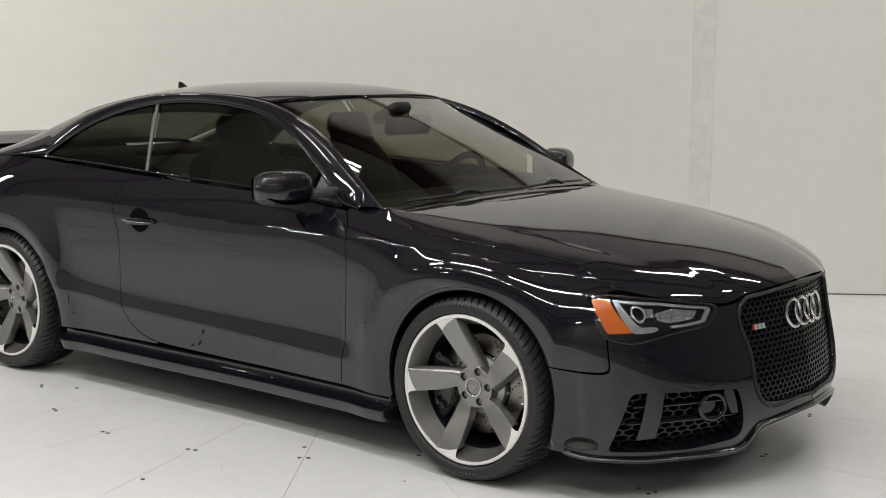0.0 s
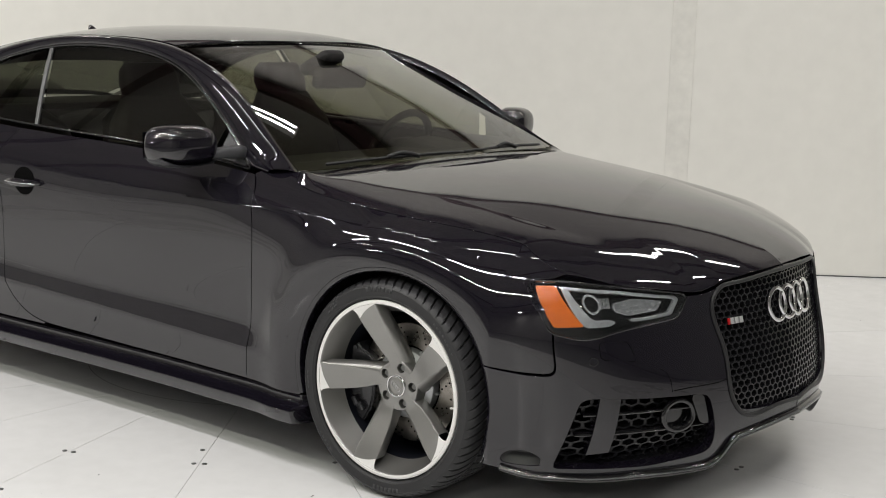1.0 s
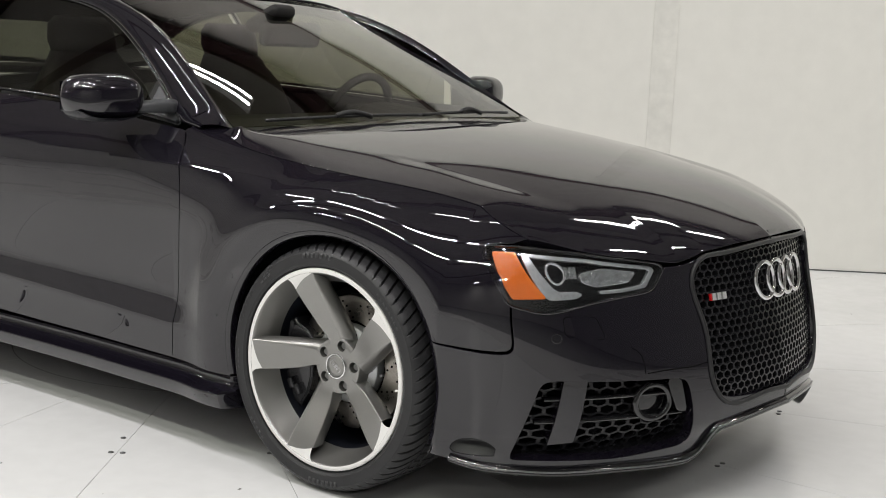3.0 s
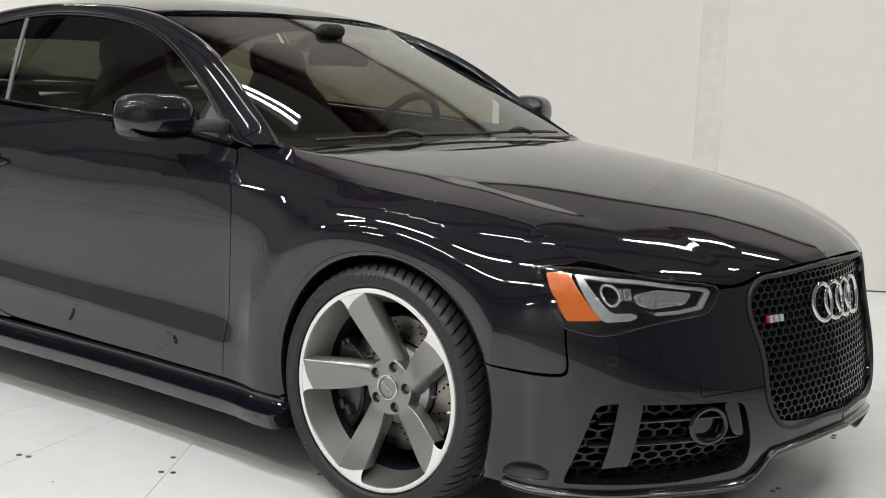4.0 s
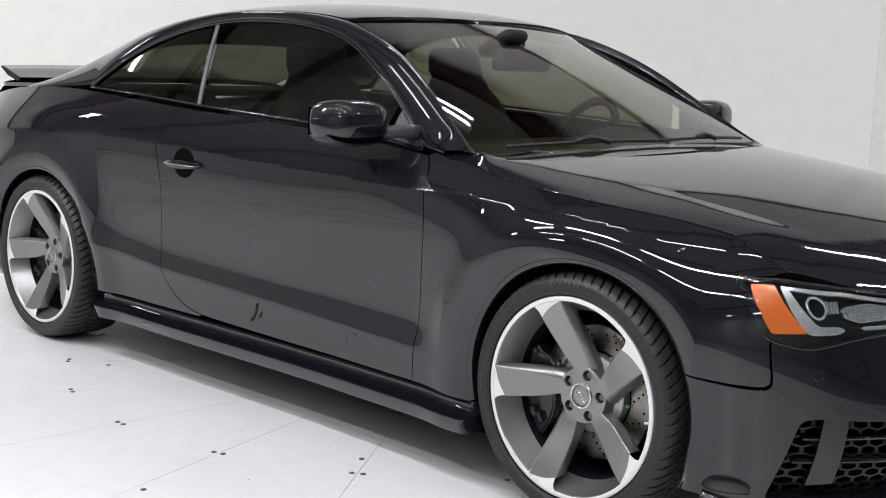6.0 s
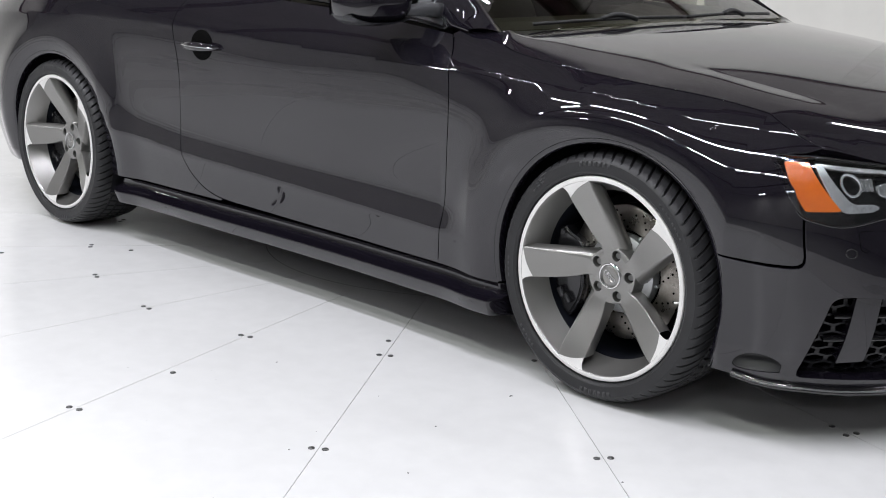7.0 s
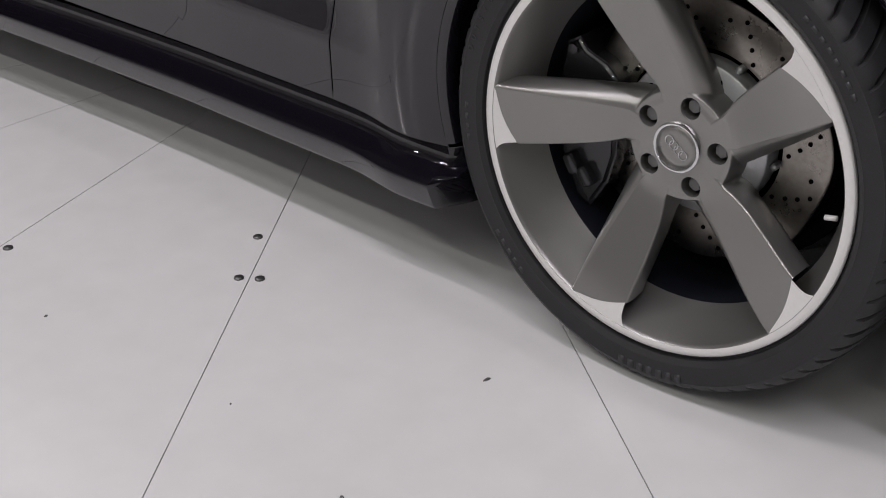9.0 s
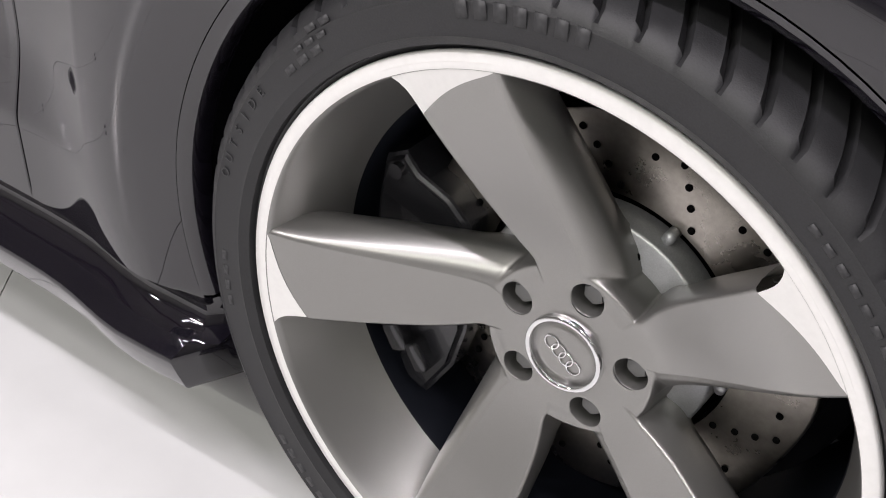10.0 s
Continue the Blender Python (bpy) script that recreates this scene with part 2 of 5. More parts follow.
def tube(points, radius, n=10, closed=False, caps=True):
    """A round bar along points; radius may be a list."""
    p = np.asarray(points, float)
    k = len(p)
    t = np.roll(p, -1, 0) - np.roll(p, 1, 0) if closed else np.gradient(p, axis=0)
    t /= np.linalg.norm(t, axis=1, keepdims=True) + 1e-12
    up = np.array([0, 0, 1.0]) if abs(t[0][2]) < 0.9 else np.array([1.0, 0, 0])
    r = np.broadcast_to(radius, (k,))
    verts, faces = [], []
    side = np.cross(t[0], up)
    for i in range(k):
        side = side - t[i] * (side @ t[i])
        side /= np.linalg.norm(side) + 1e-12
        top = np.cross(side, t[i])
        for j in range(n):
            a = 2 * math.pi * j / n
            verts.append(p[i] + r[i] * (math.cos(a) * side + math.sin(a) * top))
    for i in range(k if closed else k - 1):
        for j in range(n):
            a, b = i * n, ((i + 1) % k) * n
            faces.append((a + j, a + (j + 1) % n, b + (j + 1) % n, b + j))
    if not closed and caps:
        faces.append(tuple(range(n))[::-1])
        faces.append(tuple((k - 1) * n + j for j in range(n)))
    return verts, faces


def loft(rows, closed=False, caps=False):
    """Joins rows of equal length into a sheet; closed rows make a tube."""
    rows = [np.asarray(r, float) for r in rows]
    n = len(rows[0])
    verts = np.concatenate(rows)
    faces = []
    for i in range(len(rows) - 1):
        for j in range(n if closed else n - 1):
            k = (j + 1) % n
            faces.append((i * n + j, i * n + k, (i + 1) * n + k, (i + 1) * n + j))
    if caps:
        faces.append(tuple(range(n))[::-1])
        faces.append(tuple((len(rows) - 1) * n + j for j in range(n)))
    return verts, faces

# ---- the car's skin: half-width over length and height, and the nose in plan ----
HZ = 0.334
REAR = -2.751
SX = [-3.72, -3.4, -2.75, -1.9, -1.2, -0.6, 0.0, 0.36]
SZ = [0.16, 0.28, 0.42, 0.60, 0.78, 0.86, 0.94, 1.02]
SY = [
    [0.62, 0.66, 0.69, 0.71, 0.70, 0.688, 0.661, 0.613],
    [0.80, 0.84, 0.87, 0.885, 0.872, 0.848, 0.811, 0.763],
    [0.875, 0.90, 0.925, 0.935, 0.928, 0.918, 0.896, 0.848],
    [0.885, 0.908, 0.922, 0.922, 0.920, 0.915, 0.889, 0.838],
    [0.885, 0.906, 0.920, 0.919, 0.917, 0.908, 0.876, 0.818],
    [0.902, 0.913, 0.919, 0.917, 0.912, 0.886, 0.806, 0.683],
    [0.900, 0.910, 0.925, 0.930, 0.885, 0.780, 0.614, 0.412],
    [0.895, 0.905, 0.907, 0.893, 0.775, 0.62, 0.44, 0.26],
]
NOSE_X = 0.36
columns = spline(SX, SY)
nose_reach = spline([0.12, 0.24, 0.33, 0.48, 0.62, 0.70, 0.76], [0.84, 0.900, 0.905, 0.877, 0.842, 0.824, 0.775])
plan = spline([0, 0.18, 0.38, 0.58, 0.76, 0.90, 1.0], [(0, 1), (0.20, 0.965), (0.42, 0.872), (0.658, 0.70), (0.86, 0.45), (0.967, 0.20), (1.0, 0)])
zs_knots = np.array(SZ)
shoulder = lambda x: np.interp(x, [-3.7, -2.9, -2.45, -1.92, -1.5, -1.1, -0.76, -0.57, -0.40, -0.20, -0.09, 0.04, 0.17, 0.31, 0.42], [0.800, 0.842, 0.853, 0.855, 0.840, 0.829, 0.823, 0.822, 0.822, 0.817, 0.812, 0.799, 0.776, 0.743, 0.718])


def half_width(x, z):
    cols = columns(np.clip(x, SX[0], NOSE_X))
    n, h = len(SZ), np.diff(zs_knots)
    z = np.clip(z, SZ[0], SZ[-1])
    a, b = np.eye(n), np.zeros((n, n))
    for i in range(1, n - 1):
        a[i, i - 1 : i + 2] = h[i - 1], 2 * (h[i - 1] + h[i]), h[i]
        b[i, i - 1] += 6 / h[i - 1]
        b[i, i] -= 6 / h[i - 1] + 6 / h[i]
        b[i, i + 1] += 6 / h[i]
    m = cols @ np.linalg.solve(a, b).T
    i = np.clip(np.searchsorted(zs_knots, z) - 1, 0, n - 2)
    k = np.arange(len(z))
    u, w, hh = z - zs_knots[i], zs_knots[i + 1] - z, h[i]
    y = (m[k, i] * w**3 + m[k, i + 1] * u**3) / (6 * hh) + (cols[k, i] / hh - m[k, i] * hh / 6) * w + (cols[k, i + 1] / hh - m[k, i + 1] * hh / 6) * u
    # flared arches and the crease through the handle
    for hub in (0.0, REAR):
        r = np.hypot(x - hub, z - HZ)
        low = np.clip((z - 0.15) / 0.1, 0, 1)
        y = y + 0.022 * np.exp(-(((r - 0.43) / 0.085) ** 2)) * low
        y = y - 0.08 * 0.006 * np.logaddexp(0, (0.424 - r) / 0.006) * low
    crest = shoulder(x)
    c = np.clip(z - crest, 0, 1)
    y = y - 0.28 * c * np.clip((0.25 - x) / 0.3, 0, 1)
    off = z - crest
    fall = np.where(off > 0, 0.042, 0.06)
    y = y + 0.0055 * np.exp(-np.sqrt(off**2 + 0.006**2) / fall) * np.clip((x + 0.95) / 0.4, 0, 1) * np.clip((0.40 - x) / 0.35, 0, 1)
    line = z - (0.355 - 0.034 * (x + 0.58) + 0.05 * np.clip(-1.9 - x, 0, 0.5))
    d = 0.0035 * np.logaddexp(0, -line / 0.0035)
    y = y - 0.22 * d * np.exp(-d / 0.13) * np.clip((-0.48 - x) / 0.5, 0, 1) * np.clip((x + 2.42) / 0.1, 0, 1)
    # hollow above the lower door crease
    k = 0.0035 * np.logaddexp(0, line / 0.0035)
    steep = 0.19 + 0.08 * np.clip((x + 1.7) / 0.8, 0, 1)
    rise = steep * (k - 0.010 * np.logaddexp(0, (k - 0.07) / 0.010))
    back = np.exp(-((np.clip(k - 0.07, 0, 1) / 0.17) ** 2))
    y = y - rise * back * np.clip((-0.47 - x) / 0.14, 0, 1) * np.clip((x + 2.42) / 0.1, 0, 1)
    return y


def skin(s, z):
    """The near side and half the nose: s is the length up to NOSE_X, and then runs round the nose over 0.9."""
    s, z = np.atleast_1d(np.asarray(s, float)), np.atleast_1d(np.asarray(z, float))
    x, y = s.copy(), half_width(s, z)
    f = s > NOSE_X
    if f.any():
        p = plan(np.clip((s[f] - NOSE_X) / 0.9, 0, 1.02))
        wide = half_width(np.full(f.sum(), NOSE_X), z[f])
        x[f] = NOSE_X + (nose_reach(z[f]) - NOSE_X) * p[:, 0]
        y[f] = wide * p[:, 1]
    return np.stack([x, -y, z], 1)


TAU = np.linspace(0, 1, 400)
PLAN_Y = plan(TAU)[:, 1]


def front(y, z):
    """(half-width, height) on the nose to (s, height)."""
    w = half_width(np.array([NOSE_X]), np.array([z]))[0]
    return (NOSE_X + 0.9 * np.interp(-y / w, -PLAN_Y, TAU), z)


def fronts(points):
    return np.array([front(y, z) for y, z in points])


car = new("car")
car.empty_display_size = 0.2
tagged(car, "glossy black two-door coupe with grey five-spoke wheels on a white turntable", "car")


def both(name, got, material, label="", parent=None):
    """A panel on the near side and its twin on the far side."""
    a = meshpart(name, *got[:2], material, parent or car, label, got[2])
    v, f, n = flipped(*got)
    meshpart(name, v, f, material, parent or car, label, n)
    return a


def arc(cx, cz, r, a0, a1, n=40):
    t = np.radians(np.linspace(a0, a1, n))
    return np.stack([cx + r * np.cos(t), cz + r * np.sin(t)], 1)


RA = 0.366
door_front = curve_of([(-0.655, 0.915), (-0.612, 0.875), (-0.585, 0.82), (-0.578, 0.60), (-0.592, 0.40), (-0.605, 0.253)], 40)
door_rear = curve_of([(-1.90, 0.985), (-1.945, 0.90), (-1.918, 0.76), (-1.908, 0.60), (-1.906, 0.43), (-1.875, 0.36), (-1.78, 0.290), (-1.60, 0.264)], 50)
belt = curve_of([(-0.655, 0.915), (-0.95, 0.943), (-1.40, 0.968), (-1.90, 0.985), (-2.30, 1.003), (-2.64, 1.018)], 60)
hood_edge = curve_of([(-0.505, 0.930), (-0.487, 0.912), (-0.455, 0.897), (-0.40, 0.884), (-0.30, 0.870), (0.02, 0.838), (0.20, 0.820), (0.32, 0.802), (0.44, 0.778), (0.54, 0.756), (0.60, 0.741), (0.645, 0.730)], 60)

# front wing
lamp_outer = fronts([(0.842, 0.712), (0.842, 0.70), (0.845, 0.64), (0.842, 0.578)])
wing_corner = fronts([(0.885, 0.4575), (0.862, 0.4565), (0.850, 0.4585), (0.8435, 0.466), (0.842, 0.482)])
wing = np.concatenate([
    arc(0, HZ, RA, 194, 21, 60),
    wing_corner + (-0.002, 0.002),
    [lamp_outer[3] + (-0.004, 0)],
    lamp_outer[::-1] + (-0.004, 0),
    fronts([(0.80, 0.7175)]),
    hood_edge[::-1],
    [(-0.56, 0.934), (-0.63, 0.932)],
    door_front,
    [(-0.50, 0.251), (-0.40, 0.248)],
])
both("front_wing", panel(skin, wing, res=0.0085), PAINT)

# door
on_belt = belt[(belt[:, 0] < -0.66) & (belt[:, 0] > -1.89)]
door = np.concatenate([door_front[::-1], on_belt, door_rear, [(-1.2, 0.256)]])
door_ob = both("door", panel(skin, door, res=0.0075), PAINT)

# rear quarter
quarter = np.concatenate([
    door_rear[::-1][4:],
    belt[belt[:, 0] < -1.905],
    [(-2.9, 1.02), (-3.2, 1.0), (-3.45, 0.97), (-3.72, 0.93), (-3.72, 0.20), (-3.3, 0.19), (-3.09, 0.20)],
    arc(REAR, HZ, RA, 200, -13, 60),
    [(-2.30, 0.253), (-1.70, 0.258)],
])
both("rear_quarter", panel(skin, quarter, res=0.010), PAINT)

# sill: a rounded blade below the door with a satin underside
sill_rows = []
for x in np.linspace(-2.395, -0.335, 84):
    y0 = half_width(np.array([max(min(x, -0.42), -2.38)]), np.array([0.245]))[0]
    q = max(0.0, (x + 0.366) / 0.031)
    end = math.sqrt(max(0.0, 1 - q * q)) * min(1, (x + 2.395) / 0.06)
    o, k = 0.030 * end - 0.02 * (1 - end), end
    sec = [(y0 - 0.016, 0.244), (y0 - 0.018, 0.238), (y0 - 0.019, 0.230), (y0 - 0.017, 0.222), (y0 - 0.010, 0.214), (y0 + o * 0.35, 0.2075), (y0 + o * 0.8, 0.2035), (y0 + o + 0.0015, 0.2015),
           (y0 + o + 0.003, 0.1990), (y0 + o + 0.0025, 0.1955), (y0 + o - 0.003, 0.180), (y0 + o - 0.010, 0.163), (y0 + o - 0.0125, 0.1575), (y0 + o - 0.016, 0.1545), (y0 - 0.06, 0.150), (y0 - 0.16, 0.16), (y0 - 0.16, 0.24)]
    sec = [(y, z) if i > 4 or k > 0.5 else (y - (0.5 - k) * 0.06, z) for i, (y, z) in enumerate(sec)]
    sill_rows.append([(x, -y, z) for y, z in sec])
sv, sf = loft(sill_rows, closed=True, caps=True)
for sgn in (1, -1):
    v = sv * (1, sgn, 1)
    f = sf if sgn == 1 else [q[::-1] for q in sf]
    sharp(meshpart("sill", v, f, PAINT, car, "glossy black side sill blade"), 40)

# bonnet
he = skin(hood_edge[:, 0], hood_edge[:, 1])
hood_rear_c, hood_front_c = -0.47, 0.822
edge_at = spline(np.linspace(0, 1, len(he)), he)
centre_z = spline([-0.47, -0.2, 0.0, 0.2, 0.35, 0.5, 0.62, 0.71, 0.78, 0.822], [0.944, 0.929, 0.911, 0.886, 0.863, 0.836, 0.806, 0.774, 0.737, 0.703])
ridge_z = spline([-0.52, -0.4, -0.3, -0.2, -0.1, 0.0, 0.1, 0.2, 0.3, 0.4, 0.5, 0.6, 0.66, 0.705], [0.923, 0.916, 0.907, 0.898, 0.888, 0.876, 0.863, 0.847, 0.830, 0.813, 0.793, 0.767, 0.747, 0.727])
nose_line_y = np.linspace(0, -he[-1][1], 60)
nose_line_z = np.interp(nose_line_y, [0, 0.2, 0.34, 0.40, 0.43, 0.46, 0.53, 0.68, -he[-1][1]], [0.703, 0.699, 0.688, 0.674, 0.668, 0.669, 0.680, 0.703, he[-1][2]])
nose_line_x = skin(np.array([front(y, z)[0] for y, z in zip(nose_line_y, nose_line_z)]), nose_line_z)[:, 0]
CREASE = 0.79


def bonnet(sig, eta):
    """A nearly flat top between two creases that run from the pillars to the grille, and a facet down to each wing."""
    e = edge_at(np.clip(sig, 0, 1))
    a = np.abs(eta)
    xc = hood_rear_c + (hood_front_c - hood_rear_c) * sig
    xr = -0.515 + 1.22 * sig
    yr = 0.70 - (xr + 0.5) * 0.156
    zc, zr = centre_z(np.clip(xc, hood_rear_c, hood_front_c)), ridge_z(np.clip(xr, -0.52, 0.705))
    soft = 0.006 + 0.05 * np.clip(sig, 0, 1) ** 8
    past = soft * np.logaddexp(0, (a - CREASE) / soft)
    q = np.clip((a - past) / CREASE, 0, 1)
    w = np.clip(past / (1 - CREASE), 0, 1)
    x = xc + (xr - xc) * q**2.2 + (e[:, 0] - xr) * w
    y = yr * q + (-e[:, 1] - yr) * w
    z = zc + (zr - zc) * q**2 + (e[:, 2] - zr) * w + 0.005 * np.sin(math.pi * w) * (1 - sig**6)
    pull = sig**12 * (1 - w**8)
    x = x + pull * (np.interp(y, nose_line_y, nose_line_x) - x)
    z = z + pull * (np.interp(y, nose_line_y, nose_line_z) - z)
    return np.stack([x, np.sign(eta) * y, z], 1)


bon = facing(panel(bonnet, np.array([(0, -1), (0.5, -1), (1, -1), (1, 0), (1, 1), (0, 1), (0, 0)]), res=0.008, gap=0.0, depth=0.02), (0, 0, 1))
meshpart("bonnet", bon[0], bon[1], PAINT, car, "", bon[2])

# ---- nose: grille, intakes, bumper ----
grille_in = [(0.0, 0.690), (0.30, 0.678), (0.36, 0.670), (0.388, 0.648), (0.352, 0.342), (0.322, 0.305), (0.0, 0.287)]
intake_in = [(0.795, 0.382), (0.772, 0.391), (0.455, 0.379), (0.437, 0.358), (0.417, 0.268), (0.408, 0.192), (0.60, 0.176), (0.832, 0.184)]
lamp_in = [(0.842, 0.712), (0.783, 0.7115), (0.68, 0.697), (0.50, 0.668), (0.484, 0.655), (0.521, 0.601), (0.634, 0.587), (0.704, 0.575), (0.748, 0.560), (0.79, 0.554), (0.846, 0.574)]
grille_poly = rounded(fronts([(max(y, 0.0), z) for y, z in grille_in]), [0, 0.03, 0.05, 0.05, 0.05, 0.05, 0])
grille_poly[np.abs(grille_poly[:, 0] - (NOSE_X + 0.9)) < 1e-3, 0] = NOSE_X + 0.912
intake_poly = rounded(fronts(intake_in), [0.02, 0.02, 0.02, 0.02, 0.03, 0.03, 0.02, 0.02])
lamp_poly = rounded(fronts(lamp_in), [0.012, 0, 0, 0.01, 0.01, 0.02, 0.03, 0.03, 0.03, 0.03, 0.02])
SC = NOSE_X + 0.9
bumper = np.concatenate([
    arc(0, HZ, RA, 21, -26, 30),
    fronts([(0.86, 0.166), (0.80, 0.160), (0.735, 0.158), (0.60, 0.156), (0.42, 0.152), (0.37, 0.162), (0.342, 0.238)]),
    [(SC, 0.250), (SC, 0.700)],
    fronts([(0.30, 0.687), (0.40, 0.664), (0.44, 0.659), (0.478, 0.660), (0.484, 0.655), (0.521, 0.601), (0.634, 0.587), (0.704, 0.575), (0.748, 0.560), (0.79, 0.554), (0.842, 0.572)]),
    wing_corner[::-1] + (0.002, -0.002),
])
scoop_poly = np.array([(0.502 + 0.090 * math.cos(t), 0.195 + (0.042 if math.sin(t) > 0 else 0.006) * math.sin(t)) for t in np.linspace(0, 2 * math.pi, 40, endpoint=False)])
bp = panel(skin, bumper, holes=[grille_poly, intake_poly, scoop_poly], res=0.009, mirror=True, depth=0.03)
meshpart("front_bumper", bp[0], bp[1], PAINT, car, "", bp[2])

# rolled arch lips
for hx, a0, a1 in ((0.0, 193, -22), (REAR, 198, -12)):
    rows = []
    for r, dy in ((RA + 0.001, 0.0), (RA - 0.004, 0.001), (RA - 0.010, 0.004), (RA - 0.014, 0.012), (RA - 0.012, 0.030)):
        c = arc(hx, HZ, r, a0, a1, 70)
        base = skin(*arc(hx, HZ, RA + 0.001, a0, a1, 70).T)
        rows.append(np.stack([c[:, 0], base[:, 1] + dy, c[:, 1]], 1))
    lv, lf = loft(rows)
    for sgn in (1, -1):
        meshpart("arch_lip", lv * (1, sgn, 1), lf if sgn == 1 else [q[::-1] for q in lf], PAINT, car, "glossy black rolled wheel arch edge")

# ---- greenhouse ----
def side_y(x, z):
    """Half-width of the glass line by height, a little wider amidships."""
    t = z - 0.95
    return 0.800 - 0.40 * t - 0.25 * t * t + 0.02 * np.exp(-(((x + 1.75) / 0.75) ** 2)) - 0.012


def glasshouse(x, z):
    x, z = np.atleast_1d(np.asarray(x, float)), np.atleast_1d(np.asarray(z, float))
    return np.stack([x, -side_y(x, z), z], 1)


dlo_top = curve_of([(-0.700, 0.930), (-0.83, 1.032), (-1.00, 1.142), (-1.22, 1.245), (-1.45, 1.290), (-1.70, 1.303), (-1.95, 1.290), (-2.20, 1.243), (-2.42, 1.163), (-2.55, 1.088), (-2.635, 1.030)], 90)
dlo_bot = curve_of([(-2.635, 1.022), (-2.30, 1.012), (-1.90, 0.994), (-1.40, 0.976), (-0.95, 0.950), (-0.705, 0.924)], 60)
bpx = lambda z: -1.868 - 0.30 * (z - 0.99)
top_f = dlo_top[dlo_top[:, 0] > bpx(dlo_top[:, 1]) + 0.010]
top_r = dlo_top[dlo_top[:, 0] < bpx(dlo_top[:, 1]) - 0.010]
bot_f = dlo_bot[dlo_bot[:, 0] > bpx(dlo_bot[:, 1]) + 0.010]
bot_r = dlo_bot[dlo_bot[:, 0] < bpx(dlo_bot[:, 1]) - 0.010]
inset = lambda d: (lambda x, z: glasshouse(x, z) + np.array([0, d, 0]))
# the small triangle that carries the mirror
tri = np.array([(-0.705, 0.930), (-0.845, 1.034), (-0.865, 0.948)])
front_pane = np.concatenate([top_f[top_f[:, 0] < -0.86], bot_f[bot_f[:, 0] < -0.875]])
both("front_side_window", panel(inset(0.010), front_pane, res=0.03, depth=0.004, gap=0.004), SIDEGLASS, "smoked side window")
both("rear_side_window", panel(inset(0.010), np.concatenate([top_r, bot_r]), res=0.03, depth=0.004, gap=0.004), SIDEGLASS, "smoked rear quarter window")
both("mirror_triangle", panel(inset(0.004), tri, res=0.02, depth=0.01), STALK, "matt grey mirror sail panel")
pil = np.array([(bpx(1.300) - 0.008, 1.293), (bpx(1.300) + 0.008, 1.293), (bpx(0.99) + 0.008, 0.990), (bpx(0.99) - 0.008, 0.990)])
both("pillar_trim", panel(inset(0.003), pil, res=0.01, depth=0.008, gap=0), GREYLIP, "brushed grey pillar strip")

# windscreen corner line, then the roof ditch, then the rear glass line
rail3 = curve_of([(-0.508, -0.772, 0.925), (-0.69, -0.720, 1.040), (-0.88, -0.665, 1.160), (-1.10, -0.622, 1.257), (-1.30, -0.592, 1.310), (-1.60, -0.600, 1.335), (-1.95, -0.600, 1.330), (-2.25, -0.602, 1.295), (-2.55, -0.608, 1.227), (-2.90, -0.620, 1.110), (-3.22, -0.635, 1.005)], 140)
top3 = glasshouse(dlo_top[:, 0], dlo_top[:, 1])
lower = np.concatenate([[(-0.610, -0.812, 0.922)], top3, glasshouse(np.array([-2.75, -2.95, -3.15]), np.array([1.02, 1.01, 0.995]))])
d = np.r_[0, np.cumsum(np.linalg.norm(np.diff(lower, axis=0), axis=1))]
lower = np.stack([np.interp(np.linspace(0, d[-1], 140), d, lower[:, i]) for i in range(3)], 1)
d = np.r_[0, np.cumsum(np.linalg.norm(np.diff(rail3, axis=0), axis=1))]
rail3 = np.stack([np.interp(np.linspace(0, d[-1], 140), d, rail3[:, i]) for i in range(3)], 1)
ruled = []
for w in np.linspace(0, 1, 10):
    row = lower * (1 - w) + rail3 * w
    out = np.stack([0 * row[:, 0], -np.ones(len(row)) * 0.6, np.ones(len(row)) * 0.5], 1)
    ruled.append(row + out * 0.026 * math.sin(math.pi * w) ** 0.8)
first = [r + np.array([0, 0.022, -0.004]) for r in (ruled[0],)]
last = [ruled[-1] + np.array([0, 0.010, -0.022])]
rv, rf = loft(first + ruled + last)
for sgn in (1, -1):
    meshpart("roof_side_frame", rv * (1, sgn, 1), rf if sgn == -1 else [q[::-1] for q in rf], PAINT, car, "glossy black roof side frame and windscreen pillar")

# black rubber line round the side windows
ring = np.concatenate([dlo_top, dlo_bot])
for sgn in (1, -1):
    p = glasshouse(ring[:, 0], ring[:, 1]) * (1, sgn, 1) + np.array([0, 0.002 * sgn, 0])
    meshpart("window_seal", *tube(p, 0.006, 6, closed=True), GLOSS, car, "gloss black window surround")

# roof skin
roof_z = spline([-3.3, -2.9, -2.55, -2.2, -1.8, -1.5, -1.30, -1.18], [1.004, 1.152, 1.283, 1.357, 1.386, 1.379, 1.355, 1.326])


def rail_at(x):
    o = np.argsort(rail3[:, 0])
    return np.interp(x, rail3[o, 0], -rail3[o, 1]), np.interp(x, rail3[o, 0], rail3[o, 2])


def roof(x, eta):
    w, ze = rail_at(x)
    z = roof_z(x)
    return np.stack([x, eta * (w - 0.004), z + (ze + 0.004 - z) * np.abs(eta) ** 2.6], 1)


head = lambda eta: -1.215 - 0.085 * eta**2
roof_poly = np.array([(head(e), e) for e in np.linspace(-1, 1, 25)] + [(-2.60 + 0.06 * e * e, e) for e in np.linspace(1, -1, 25)])
got = facing(panel(roof, roof_poly, res=0.03, gap=0), (0, 0, 1))
meshpart("roof", got[0], got[1], PAINT, car, "", got[2])

